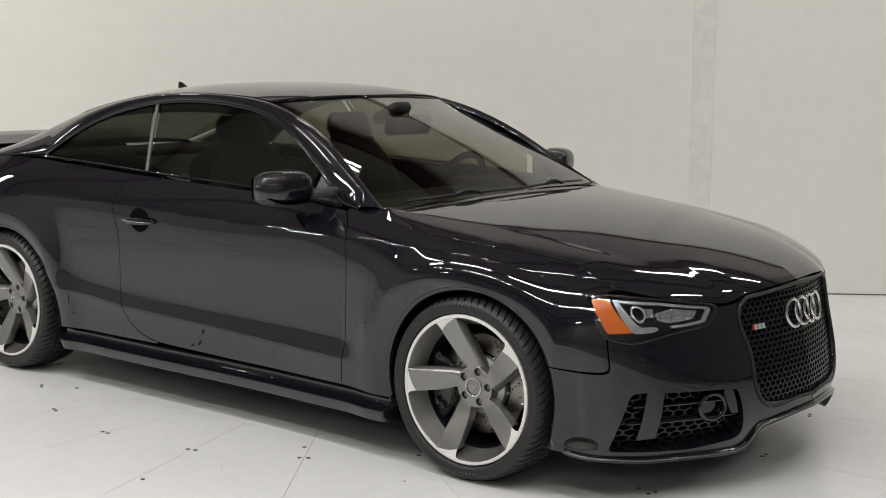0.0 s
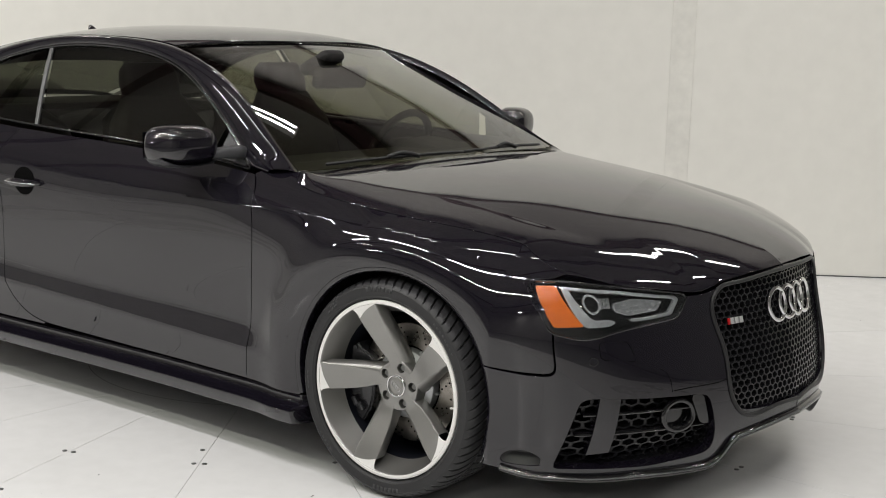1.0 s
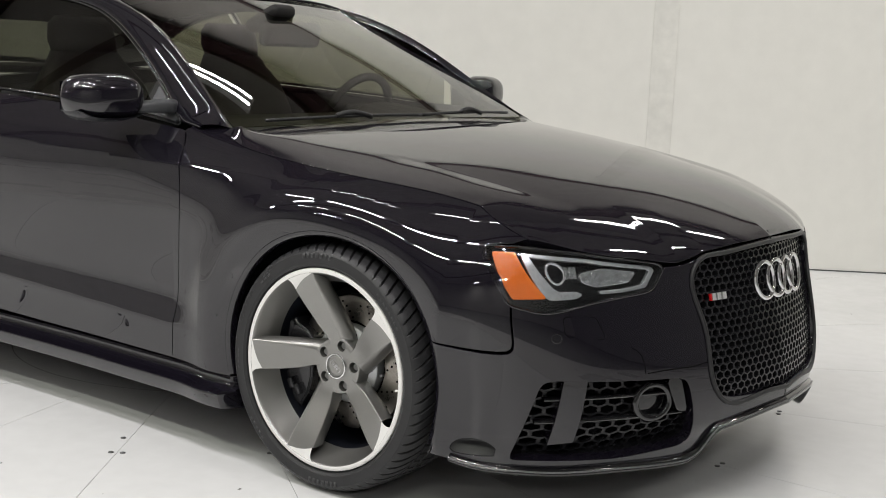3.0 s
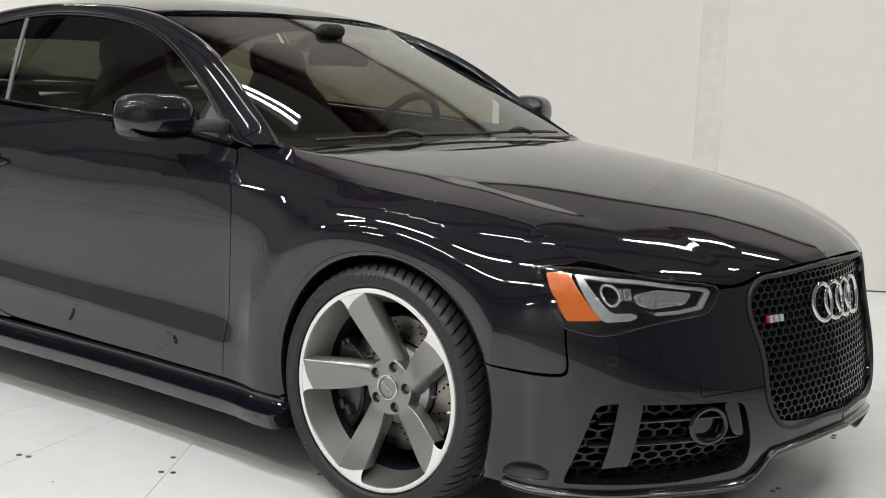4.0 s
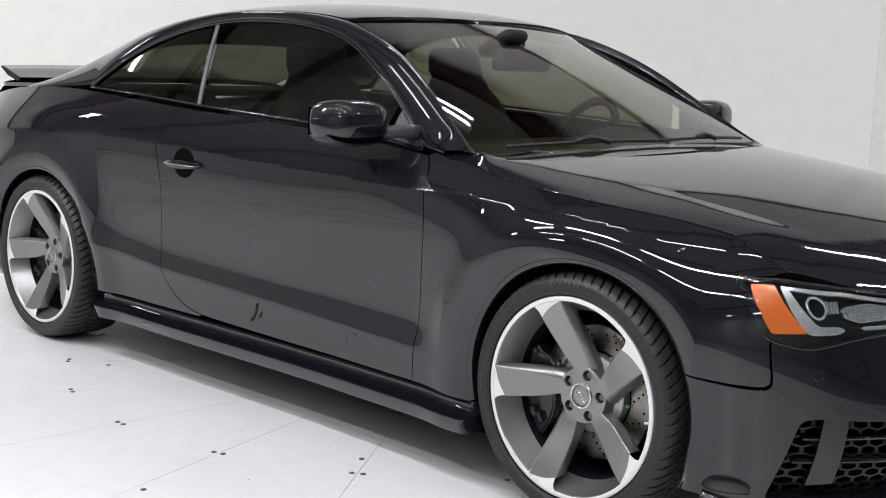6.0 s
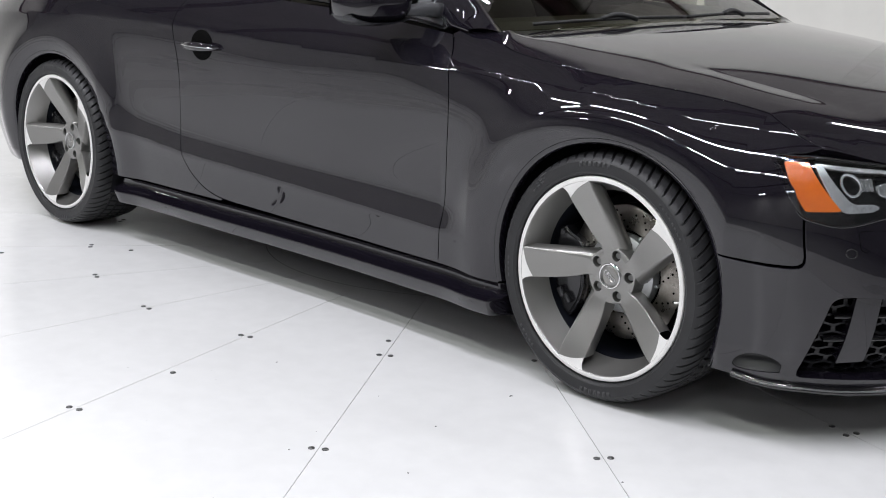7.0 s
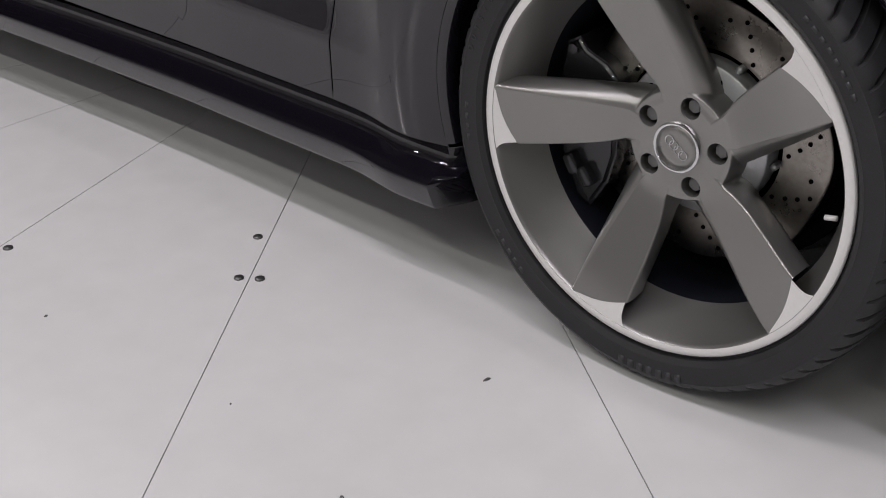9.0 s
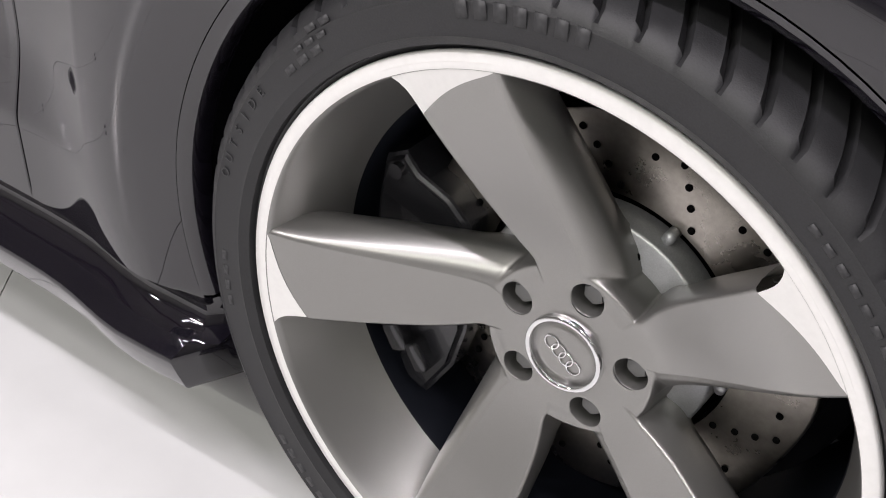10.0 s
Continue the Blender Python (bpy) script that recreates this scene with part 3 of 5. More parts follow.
# windscreen: swept between the cowl and the roof header
def screen(k, eta, lift=0.0):
    """k from the cowl (0) to the header (1)."""
    a = np.abs(eta)
    xb, zb = -0.425 - 0.088 * a**2.2, 0.938 - 0.011 * a**2
    xt, zt = head(eta), 1.326 - 0.020 * a**2.2
    yb, yt = 0.765, 0.590
    bow = np.sin(math.pi * k)
    return np.stack([xb + (xt - xb) * k, eta * (yb + (yt - yb) * k), zb + (zt - zb) * k + 0.030 * bow * (1 - 0.35 * a) + lift], 1)


sq = np.array([(0, -1), (1, -1), (1, 1), (0, 1)])
got = facing(panel(screen, sq, res=0.05, gap=0, depth=0.004), (0, 0, 1))
meshpart("windscreen", got[0], got[1], WINDSCREEN, car, "tinted laminated windscreen", got[2])


def rear_glass(k, eta):
    a = np.abs(eta)
    x0, x1 = -2.60 + 0.06 * a**2, -3.22
    w0, z0 = rail_at(x0 + 0 * k)
    zc0, zc1 = roof_z(x0), 1.022
    z = zc0 + (zc1 - zc0) * k + 0.02 * np.sin(math.pi * k)
    ze = z0 + (1.012 - z0) * k
    return np.stack([x0 + (x1 - x0) * k, eta * 0.60, z + (ze - z) * a**3], 1)


got = facing(panel(rear_glass, sq, res=0.06, gap=0, depth=0.004), (0, 0, 1))
meshpart("rear_window", got[0], got[1], SIDEGLASS, car, "smoked rear window", got[2])


def boot(k, eta):
    a = np.abs(eta)
    return np.stack([-3.20 - 0.50 * k - 0.04 * (1 - a**2) * k, eta * (0.66 - 0.07 * k), 1.028 - 0.015 * k - 0.03 * a**4], 1)


got = facing(panel(boot, sq, res=0.06, gap=0, depth=0.02), (0, 0, 1))
meshpart("boot_lid", got[0], got[1], PAINT, car, "", got[2])
rows = []
for e in np.linspace(-1, 1, 41):
    y, s = e * 0.60, 1 - 0.25 * e**4
    x0 = -3.56 + 0.03 * e * e
    rows.append([(x0, y, 1.030), (x0 - 0.10, y, 1.052 + 0.010 * s), (x0 - 0.17, y, 1.085 * s + 1.06 * (1 - s)), (x0 - 0.185, y, 1.08 * s + 1.05 * (1 - s)), (x0 - 0.12, y, 1.035), (x0 - 0.02, y, 1.010)])
sharp(meshpart("boot_spoiler", *loft(rows, closed=True, caps=True), PAINT, car, "glossy black boot lip spoiler"), 50)
# tail panel closes the back
rows = []
for z in np.linspace(0.22, 1.0, 14):
    w = half_width(np.array([-3.72]), np.array([z]))[0]
    rows.append([(-3.72 - 0.05 * (1 - (t) ** 2), t * w, z) for t in np.linspace(-1, 1, 15)])
meshpart("rear_bumper", *loft(rows), PAINT, car)
# underside
bm = bmesh.new()
box(bm, (3.9, 1.30, 0.05), (-1.5, 0, 0.19), 0.01)
part("underbody", bm, MATTE, car, "black flat underbody tray")
# fin aerial
rows = []
for z, x0, x1, w in [(1.335, -2.555, -2.465, 0.020), (1.352, -2.553, -2.485, 0.015), (1.366, -2.552, -2.51, 0.009), (1.376, -2.551, -2.53, 0.005)]:
    c, l = (x0 + x1) / 2, (x1 - x0) / 2
    rows.append([(c + l * math.cos(a), w * math.sin(a), z - 0.001) for a in np.linspace(0, 2 * math.pi, 20, endpoint=False)])
meshpart("fin_aerial", *loft(rows, closed=True, caps=True), PAINT, car, "small black shark-fin aerial")

# ---- wheels: the outer face looks along -y, the cap's face is at 0 ----
LIP = -0.0515
FACE = spline([0.04, 0.065, 0.08, 0.12, 0.18, 0.24, 0.265], [0.0095, 0.0105, 0.0092, -0.0025, -0.0265, -0.0470, LIP - 0.0003])


def letters(text, size, depth):
    """Outlines of single letters with the built-in font, as (mesh, width) pairs."""
    out = []
    for ch in text:
        cu = bpy.data.curves.new("letter", "FONT")
        cu.body, cu.size, cu.extrude, cu.align_x = ch, size, depth, "CENTER"
        ob = new("letter", cu)
        deps = bpy.context.evaluated_depsgraph_get()
        deps.update()
        me = bpy.data.meshes.new_from_object(ob.evaluated_get(deps))
        bpy.data.objects.remove(ob)
        out.append(me)
    return out


EDGE_MINUS = spline([0.05, 0.085, 0.125, 0.20, 0.265], [0.050, 0.0525, 0.0525, 0.0505, 0.0455])
EDGE_PLUS = spline([0.05, 0.075, 0.10, 0.147, 0.20, 0.235, 0.252, 0.265], [0.004, 0.009, 0.017, 0.027, 0.034, 0.039, 0.046, 0.060])
EDGE_OFF = spline([0.075, 0.12, 0.20, 0.265], [0.021, 0.018, 0.011, 0.003])
WELLS = [(0.0565 * math.cos(math.radians(149 + 72 * i)), 0.0565 * math.sin(math.radians(149 + 72 * i))) for i in range(5)]


def ease(x):
    x = min(max(x, 0.0), 1.0)
    return x * x * (3 - 2 * x)


def spider():
    """One fifth of the wheel's cast spider: spoke, its flanks and its share of the hub."""
    rs = np.concatenate([np.linspace(0.033, 0.066, 24, endpoint=False), np.linspace(0.066, 0.100, 30, endpoint=False)])
    outer = np.linspace(0, 1, 26)

    def columns(r):
        """(sideways place, depth below the face, tip place across the face) from the - flank to the + flank."""
        m, b = float(EDGE_MINUS(r)), float(EDGE_PLUS(r)) - 0.003
        a = -m + float(EDGE_OFF(r))
        under = ease((r - 0.088) / 0.03)
        out = [(-m - 0.008 + under * 0.024, 0.062, 0), (-m - 0.007 + under * 0.011, 0.056, 0), (-m - 0.006 + under * 0.004, 0.044, 0), (-m - 0.005 + under * 0.0008, 0.033, 0), (-m - 0.004, 0.027, 0)]
        for q in np.linspace(0, 1, 9)[1:]:
            w = (-m - 0.004) * (1 - q) + (a - 0.0025) * q
            out.append((w, 0.0012 + 0.0258 * (1 - q) ** 1.7, 0))
        out += [(a - 0.0014, 0.0004, 0), (a - 0.0004, 0.0, 0)]
        for q in np.linspace(0, 1, 16):
            out.append((a + (b - a) * q, -0.0015 * (1 - (2 * q - 1) ** 2) * max(0, 1 - abs(r - 0.16) / 0.08), q))
        out += [(b + 0.0010, 0.0003, 1), (b + 0.0022, 0.0014, 1), (b + 0.0028, 0.004, 1), (b + 0.0034, 0.012, 1), (b + 0.0042 - under * 0.0017, 0.026, 1), (b + 0.005 - under * 0.004, 0.042, 1), (b + 0.006 - under * 0.012, 0.056, 1), (b + 0.007 - under * 0.021, 0.062, 1)]
        return out

    def angle(w, r):
        return math.asin(max(-0.95, min(0.95, w / r)))

    def point(r, ang, dy):
        hub = 0.0018 * ease((r - 0.058) / 0.012) + 0.9 * ease((r - 0.0725) / 0.017) ** 2.4
        y = dy * hub / (dy + hub + 1e-9) if dy > 0 else dy * ease((r - 0.09) / 0.03)
        y += 0.0010 * ease((0.105 - r) / 0.03)
        return (r * math.cos(ang), float(FACE(min(r, 0.266))) + y, r * math.sin(ang)), y

    grid, depth = [], []
    NG = 26
    for k in range(len(rs) + len(outer)):
        row, dep = [], []
        base = rs[k] if k < len(rs) else 0.1
        f = 0 if k < len(rs) else outer[k - len(rs)]
        cols = columns(max(base, 0.082))
        for i, (w, dy, q) in enumerate(cols):
            end = 0.2575 - 0.033 * q**0.8 + 0.004 * math.sin(math.pi * q)
            r = base + (end - base) * f if k >= len(rs) else base
            if k >= len(rs):
                w, dy, q = columns(min(r, 0.255 if dy > 0.02 else 0.27))[i]
            p, d = point(r, angle(w, max(r, 0.082)), dy)
            row.append(p)
            dep.append(d)
        a0 = math.atan2(row[-1][2], row[-1][0])
        a1 = math.atan2(row[0][2], row[0][0]) + math.radians(72)
        r = base + (0.2575 - base) * f
        for q in np.linspace(0, 1, NG + 2)[1:-1]:
            p, d = point(r, a0 + (a1 - a0) * q, 0.062)
            row.append(p)
            dep.append(d)
        grid.append(row)
        depth.append(dep)
    G, D = np.array(grid), np.array(depth)
    nr, nc = G.shape[:2]
    # close the ring with the neighbour's first column, turned by a fifth
    c72, s72 = math.cos(math.radians(72)), math.sin(math.radians(72))
    turn72 = lambda P: np.stack([P[..., 0] * c72 - P[..., 2] * s72, P[..., 1], P[..., 0] * s72 + P[..., 2] * c72], -1)
    full = np.concatenate([G, turn72(G[:, :1])], 1)
    deep = np.concatenate([D, D[:, :1]], 1)
    wells = np.array([[math.cos(math.radians(-32 + 72 * i)), math.sin(math.radians(-32 + 72 * i))] for i in range(5)]) * 0.0565
    xy = full[:, :, [0, 2]]
    gap = xy[:, :, None, :] - wells[None, None]
    near = np.linalg.norm(gap, axis=3)
    mid = (xy[:-1, :-1] + xy[1:, :-1] + xy[:-1, 1:] + xy[1:, 1:]) / 4
    inwell = np.linalg.norm(mid[:, :, None] - wells[None, None], axis=3).min(2) < 0.0145
    keep = ~inwell & ~((deep[:-1, :-1] > 0.053) & (deep[1:, :-1] > 0.053) & (deep[:-1, 1:] > 0.053) & (deep[1:, 1:] > 0.053))
    # border points move onto the wells' rims
    touch_in = np.zeros(deep.shape, bool)
    touch_out = np.zeros(deep.shape, bool)
    for di in (0, 1):
        for dj in (0, 1):
            touch_in[di : nr - 1 + di, dj : nc + dj] |= inwell
            touch_out[di : nr - 1 + di, dj : nc + dj] |= ~inwell
    for i, j in zip(*np.nonzero(touch_in & touch_out)):
        w = wells[near[i, j].argmin()]
        d = xy[i, j] - w
        full[i, j, [0, 2]] = w + d / np.linalg.norm(d) * 0.0145
    # area weighted normals over the joined ring
    def face_normals(P):
        return np.cross(P[1:, 1:] - P[:-1, :-1], P[1:, :-1] - P[:-1, 1:])

    fn = face_normals(full) * keep[:, :, None]
    N = np.zeros((nr, nc + 1, 3))
    for di in (0, 1):
        for dj in (0, 1):
            N[di : nr - 1 + di, dj : nc + dj] += fn
    lead = N[:, :1] + np.stack([N[:, -1:, 0] * c72 + N[:, -1:, 2] * s72, N[:, -1:, 1], -N[:, -1:, 0] * s72 + N[:, -1:, 2] * c72], -1)
    N[:, :1], N[:, -1:] = lead, turn72(lead)
    N /= np.maximum(np.linalg.norm(N, axis=2, keepdims=True), 1e-12)
    flip = N[10, 5, 1] > 0
    if flip:
        N = -N
    quads = []
    for i in range(nr - 1):
        for j in range(nc):
            if keep[i, j]:
                q = (i * (nc + 1) + j, i * (nc + 1) + j + 1, (i + 1) * (nc + 1) + j + 1, (i + 1) * (nc + 1) + j)
                quads.append(q)
    verts = full.reshape(-1, 3)
    a, b, c = (verts[quads[0][m]] for m in (0, 1, 2))
    if np.dot(np.cross(b - a, c - a), N.reshape(-1, 3)[quads[0][0]]) < 0:
        quads = [q[::-1] for q in quads]
    tip = []
    for q in np.linspace(0, 1, 16):
        end = 0.2575 - 0.033 * q**0.8 + 0.004 * math.sin(math.pi * q)
        line = []
        for k in np.linspace(0, 1, 8):
            r = end + (0.2635 - end) * k
            a, b = -float(EDGE_MINUS(r)) + float(EDGE_OFF(r)), float(EDGE_PLUS(r)) - 0.003
            ang = angle(a + (b - a) * q, r)
            line.append((r * math.cos(ang), float(FACE(r)) - 0.0004, r * math.sin(ang)))
        tip.append(line)
    return verts, quads, N.reshape(-1, 3), tip


def make_wheel(parent, name):
    wheel = new(name)
    wheel.parent = parent
    wheel.empty_display_size = 0.1
    # tyre with ribs and shoulder slots
    prof = [(0.262, -0.030), (0.266, -0.040), (0.2725, -0.0455), (0.2745, -0.046), (0.2755, -0.0525), (0.283, -0.0575), (0.286, -0.0568), (0.296, -0.0590), (0.306, -0.0580), (0.3085, -0.0590), (0.314, -0.0560),
            (0.3215, -0.0480), (0.327, -0.036), (0.3305, -0.022), (0.3325, -0.006), (0.3330, 0.012), (0.3333, 0.0195), (0.3262, 0.0210), (0.3262, 0.0280), (0.3335, 0.0295), (0.3340, 0.060), (0.3268, 0.0615),
            (0.3268, 0.0690), (0.3340, 0.0705), (0.3340, 0.105), (0.3265, 0.1065), (0.3265, 0.114), (0.3338, 0.1155), (0.3333, 0.150), (0.3270, 0.190), (0.315, 0.210), (0.296, 0.219), (0.275, 0.212), (0.262, 0.200)]
    n = 680
    verts, faces = lathe(prof, n)
    verts = np.array(verts)
    k = len(prof)
    twist = [1.5 * (y + 0.05) if r > 0.314 and y < 0.02 else (0.105 - 0.6 * (y - 0.02) if r > 0.314 else 0.0) for r, y in prof]
    for i in range(n):
        for j, (r, y) in enumerate(prof):
            v = i * k + j
            cut = 0.0
            if 0.320 < r and -0.05 < y < 0.0195 and i % 10 < 2:
                cut = (0.010, 0.004)[i % 10] * min(1, (r - 0.314) / 0.014)
            elif 0.0295 <= y <= 0.1155 and r > 0.33 and i % 10 in (5, 6):
                cut = 0.006
            a = 2 * math.pi * i / n + twist[j]
            verts[v] = ((r - cut) * math.cos(a), y, (r - cut) * math.sin(a))
    sharp(meshpart("tyre", verts, faces, RUBBER, wheel, "black low-profile tyre with worn sidewall"), 32)
    # rim: silver lip, grey dish, and barrel with its shade in the colour
    lip = [(0.2660, -0.030), (0.2690, -0.040), (0.2705, -0.0465), (0.2700, -0.0500), (0.2685, -0.0515), (0.2600, -0.0520), (0.2580, -0.0515)]
    meshpart("rim_lip", *lathe(lip, 160), SILVER, wheel, "machined silver rim edge")
    dish = [(0.2580, -0.0515), (0.2565, -0.0500), (0.2545, -0.0450), (0.2500, -0.0330), (0.2440, -0.0180), (0.2370, -0.002), (0.2310, 0.014), (0.2262, 0.024)]
    meshpart("rim_dish", *lathe(dish, 160), TITAN, wheel, "titanium grey painted rim dish")
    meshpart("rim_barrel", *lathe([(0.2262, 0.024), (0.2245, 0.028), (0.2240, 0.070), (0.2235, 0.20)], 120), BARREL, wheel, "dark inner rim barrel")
    sv, sf, sn, tip = spider()
    used = sorted({a for q in sf for a in q})
    place = {a: i for i, a in enumerate(used)}
    spoke = meshpart("spoke", sv[used], [tuple(place[a] for a in q) for q in sf], TITAN, wheel, "", sn[used])
    tv, tf = loft(tip)
    silver = meshpart("spoke_tip", tv, [q[::-1] for q in tf], SILVER, wheel, "machined silver spoke end")
    for i in range(5):
        for first in (spoke, silver):
            o = first
            if i:
                o = new(first.name, first.data)
                o.parent = wheel
                tagged(o, "machined silver spoke end" if first is silver else "")
            o.matrix_basis = Matrix.Rotation(-math.radians(181 + 72 * i), 4, "Y")
    turn = Matrix.Rotation(math.pi / 2, 4, "X")
    for x, z in WELLS:
        bm = bmesh.new()
        cyl(bm, 0.0100, 0.0100, 0.018, Matrix.Translation((x, 0.020, z)) @ turn, 6)
        bmesh.ops.bevel(bm, geom=[e for e in bm.edges], offset=0.0012, segments=2, affect="EDGES")
        cyl(bm, 0.0145, 0.0145, 0.004, Matrix.Translation((x, 0.031, z)) @ turn, 24)
        sharp(part("wheel_bolt", bm, BOLT, wheel, "grey capped wheel bolt"), 30)
        v, f = lathe([(0.0156, 0.0022), (0.0150, 0.0021), (0.0146, 0.0026), (0.0145, 0.0045), (0.0145, 0.031)], 36)
        well = meshpart("bolt_well", [(p[0] + x, p[1], p[2] + z) for p in v], f, TITAN, wheel)
    meshpart("cap", *lathe([(0.0001, -0.0045), (0.020, -0.0045), (0.0295, -0.0035), (0.030, 0.004)], 48), TITAN, wheel, "grey centre cap")
    meshpart("cap_ring", *lathe([(0.0295, 0.0), (0.0298, -0.0055), (0.0310, -0.0068), (0.0335, -0.0068), (0.0345, -0.0055), (0.0348, 0.002)], 64), CHROME, wheel, "chrome ring of the centre cap")
    rv, rf = [], []
    for i in range(4):
        t = np.linspace(0, 2 * math.pi, 28, endpoint=False)
        c = (i - 1.5) * 0.0088
        ang = math.radians(-38)
        pts = np.stack([c * math.cos(ang) + 0.0062 * np.cos(t), -0.0052 + 0 * t, c * math.sin(ang) + 0.0062 * np.sin(t)], 1)
        v, f = tube(pts, 0.0008, 6, closed=True)
        rf += [tuple(a + len(rv) for a in q) for q in f]
        rv += list(v)
    meshpart("cap_emblem", rv, rf, CHROME, wheel, "four small chrome rings on the cap")
    bm = bmesh.new()
    cyl(bm, 0.0034, 0.0034, 0.015, Matrix.Translation((0.226, -0.012, -0.020)) @ Matrix.Rotation(math.radians(78), 4, "Y"), 12)
    part("valve", bm, SILVER, wheel, "small metal tyre valve")
    # raised sidewall word and plain marks
    rv, rf = [], []
    word = "OUTSIDE"
    for i, me in enumerate(letters(word, 0.0115, 0.0004)):
        a = math.radians(163 - 3.1 * i)
        r = 0.2985
        m = Matrix(((math.sin(a), math.cos(a), 0, r * math.cos(a)), (0, 0, -1, -0.0592), (-math.cos(a), math.sin(a), 0, r * math.sin(a)), (0, 0, 0, 1)))
        base = len(rv)
        rv += [tuple(m @ v.co) for v in me.vertices]
        rf += [tuple(base + q for q in p.vertices) for p in me.polygons]
    meshpart("tyre_lettering", rv, rf, RUBBERMARK, wheel, "raised sidewall lettering", smooth=False)
    bm = bmesh.new()
    for a0, a1, r, h in [(104, 84, 0.303, 0.013), (284, 264, 0.303, 0.013), (138, 128, 0.296, 0.006), (134, 126, 0.304, 0.004), (130, 124, 0.312, 0.005), (190, 178, 0.298, 0.005), (52, 30, 0.296, 0.005), (230, 215, 0.300, 0.007)]:
        k = max(2, int(abs(a0 - a1) / 2.6))
        for i in range(k):
            a = math.radians(a0 + (a1 - a0) * (i + 0.5) / k)
            w = abs(math.radians(a0 - a1)) * r / k * 0.62
            m = Matrix(((math.sin(a), math.cos(a), 0, r * math.cos(a)), (0, 0, -1, -0.0588), (-math.cos(a), math.sin(a), 0, r * math.sin(a)), (0, 0, 0, 1)))
            box(bm, (w, h, 0.0012), (0, 0, 0), 0, None)
            bmesh.ops.transform(bm, matrix=m, verts=bm.verts[-8:])
    tagged(part("tyre_mark", bm, RUBBERMARK, wheel, "plain raised marks on the sidewall"), kind="stuff")
    for p in wheel.children[-1].data.polygons:
        p.use_smooth = False
    # brake disc, hat, caliper
    rows = []
    for r0, y in ((0.1155, 0.072), (0.180, 0.072), (0.1825, 0.074), (0.1825, 0.103), (0.180, 0.106), (0.1155, 0.106), (0.1155, 0.072)):
        rows.append([((r0 + (0.0045 * (0.5 + 0.5 * math.cos(8 * t)) - 0.003 if r0 > 0.15 else 0)) * math.cos(t), y, (r0 + (0.0045 * (0.5 + 0.5 * math.cos(8 * t)) - 0.003 if r0 > 0.15 else 0)) * math.sin(t)) for t in np.linspace(0, 2 * math.pi, 128, endpoint=False)])
    sharp(meshpart("brake_disc", *loft(rows, closed=True), DISC, wheel, "drilled wave-edged steel brake disc"), 40)
    meshpart("disc_hat", *lathe([(0.03, 0.050), (0.104, 0.050), (0.1065, 0.053), (0.107, 0.078)], 96), HAT, wheel, "pale metal brake disc hat")
    def dots(name, r, depth, places, material, label):
        bm = bmesh.new()
        cyl(bm, r, r, depth, turn, 12)
        first = part(name, bm, material, wheel, label)
        first.location = places[0]
        for at in places[1:]:
            o = new(name, first.data)
            o.parent, o.location = wheel, at
            tagged(o, label)

    spot = lambda r, deg, y: (r * math.cos(math.radians(deg)), y, r * math.sin(math.radians(deg)))
    # flat black discs paint the dark of the hat's and disc's holes
    dots("hat_hole", 0.0075, 0.003, [spot(0.086, 36 * i, 0.0492) for i in range(10)], GAPSHADE, "dark hole in the brake disc hat")
    dots("hat_pin", 0.005, 0.016, [spot(0.1115, 36 * i + 28, 0.068) for i in range(10)], HAT, "pale drive pin of the brake disc")
    dots("drill_hole", 0.0030, 0.002, [spot(rr, 30 * i + da, 0.0716) for i in range(12) for rr, da in ((0.124, 0), (0.139, 5), (0.153, 9), (0.167, 13), (0.160, 21))], GAPSHADE, "dark drilled hole in the brake disc")
    out = [(-0.205, 0.088), (-0.185, 0.098), (-0.170, 0.082), (-0.140, 0.070), (-0.118, 0.050), (-0.118, -0.060), (-0.130, -0.105), (-0.158, -0.150), (-0.180, -0.140), (-0.196, -0.105), (-0.213, -0.070), (-0.216, 0.0), (-0.213, 0.045)]
    bm = bmesh.new()
    f = bm.faces.new([bm.verts.new((x, 0.042, z)) for x, z in out])
    got = bmesh.ops.extrude_face_region(bm, geom=[f])
    bmesh.ops.translate(bm, vec=(0, 0.08, 0), verts=[v for v in got["geom"] if isinstance(v, bmesh.types.BMVert)])
    bmesh.ops.recalc_face_normals(bm, faces=bm.faces)
    bmesh.ops.bevel(bm, geom=[e for e in bm.edges if abs(e.verts[0].co.y - e.verts[1].co.y) < 1e-5], offset=0.006, segments=3, affect="EDGES")
    sharp(part("caliper", bm, CALIPER, wheel, "dark painted brake caliper"), 40)
    bm = bmesh.new()
    for dx, w, h, in ((0.0, 0.012, 0.016), (0.014, 0.010, 0.016)):
        box(bm, (w, 0.002, h), (-0.168 + dx, 0.041, 0.022 + dx * 0.3), 0, Matrix.Rotation(0.25, 4, "Y"))
    part("caliper_badge", bm, PALE, wheel, "pale badge bars on the caliper")
    bm = bmesh.new()
    box(bm, (0.010, 0.002, 0.020), (-0.185, 0.041, 0.014), 0, Matrix.Rotation(0.25, 4, "Y"))
    part("caliper_badge_red", bm, RED, wheel, "red stripe on the caliper badge")
    for r, x, y, z in ((0.010, -0.145, 0.038, 0.030), (0.007, -0.188, 0.042, 0.082)):
        bm = bmesh.new()
        cyl(bm, r, r, 0.014, Matrix.Translation((x, y, z)) @ turn, 20)
        sharp(part("caliper_bolt", bm, CALIPER, wheel), 40)
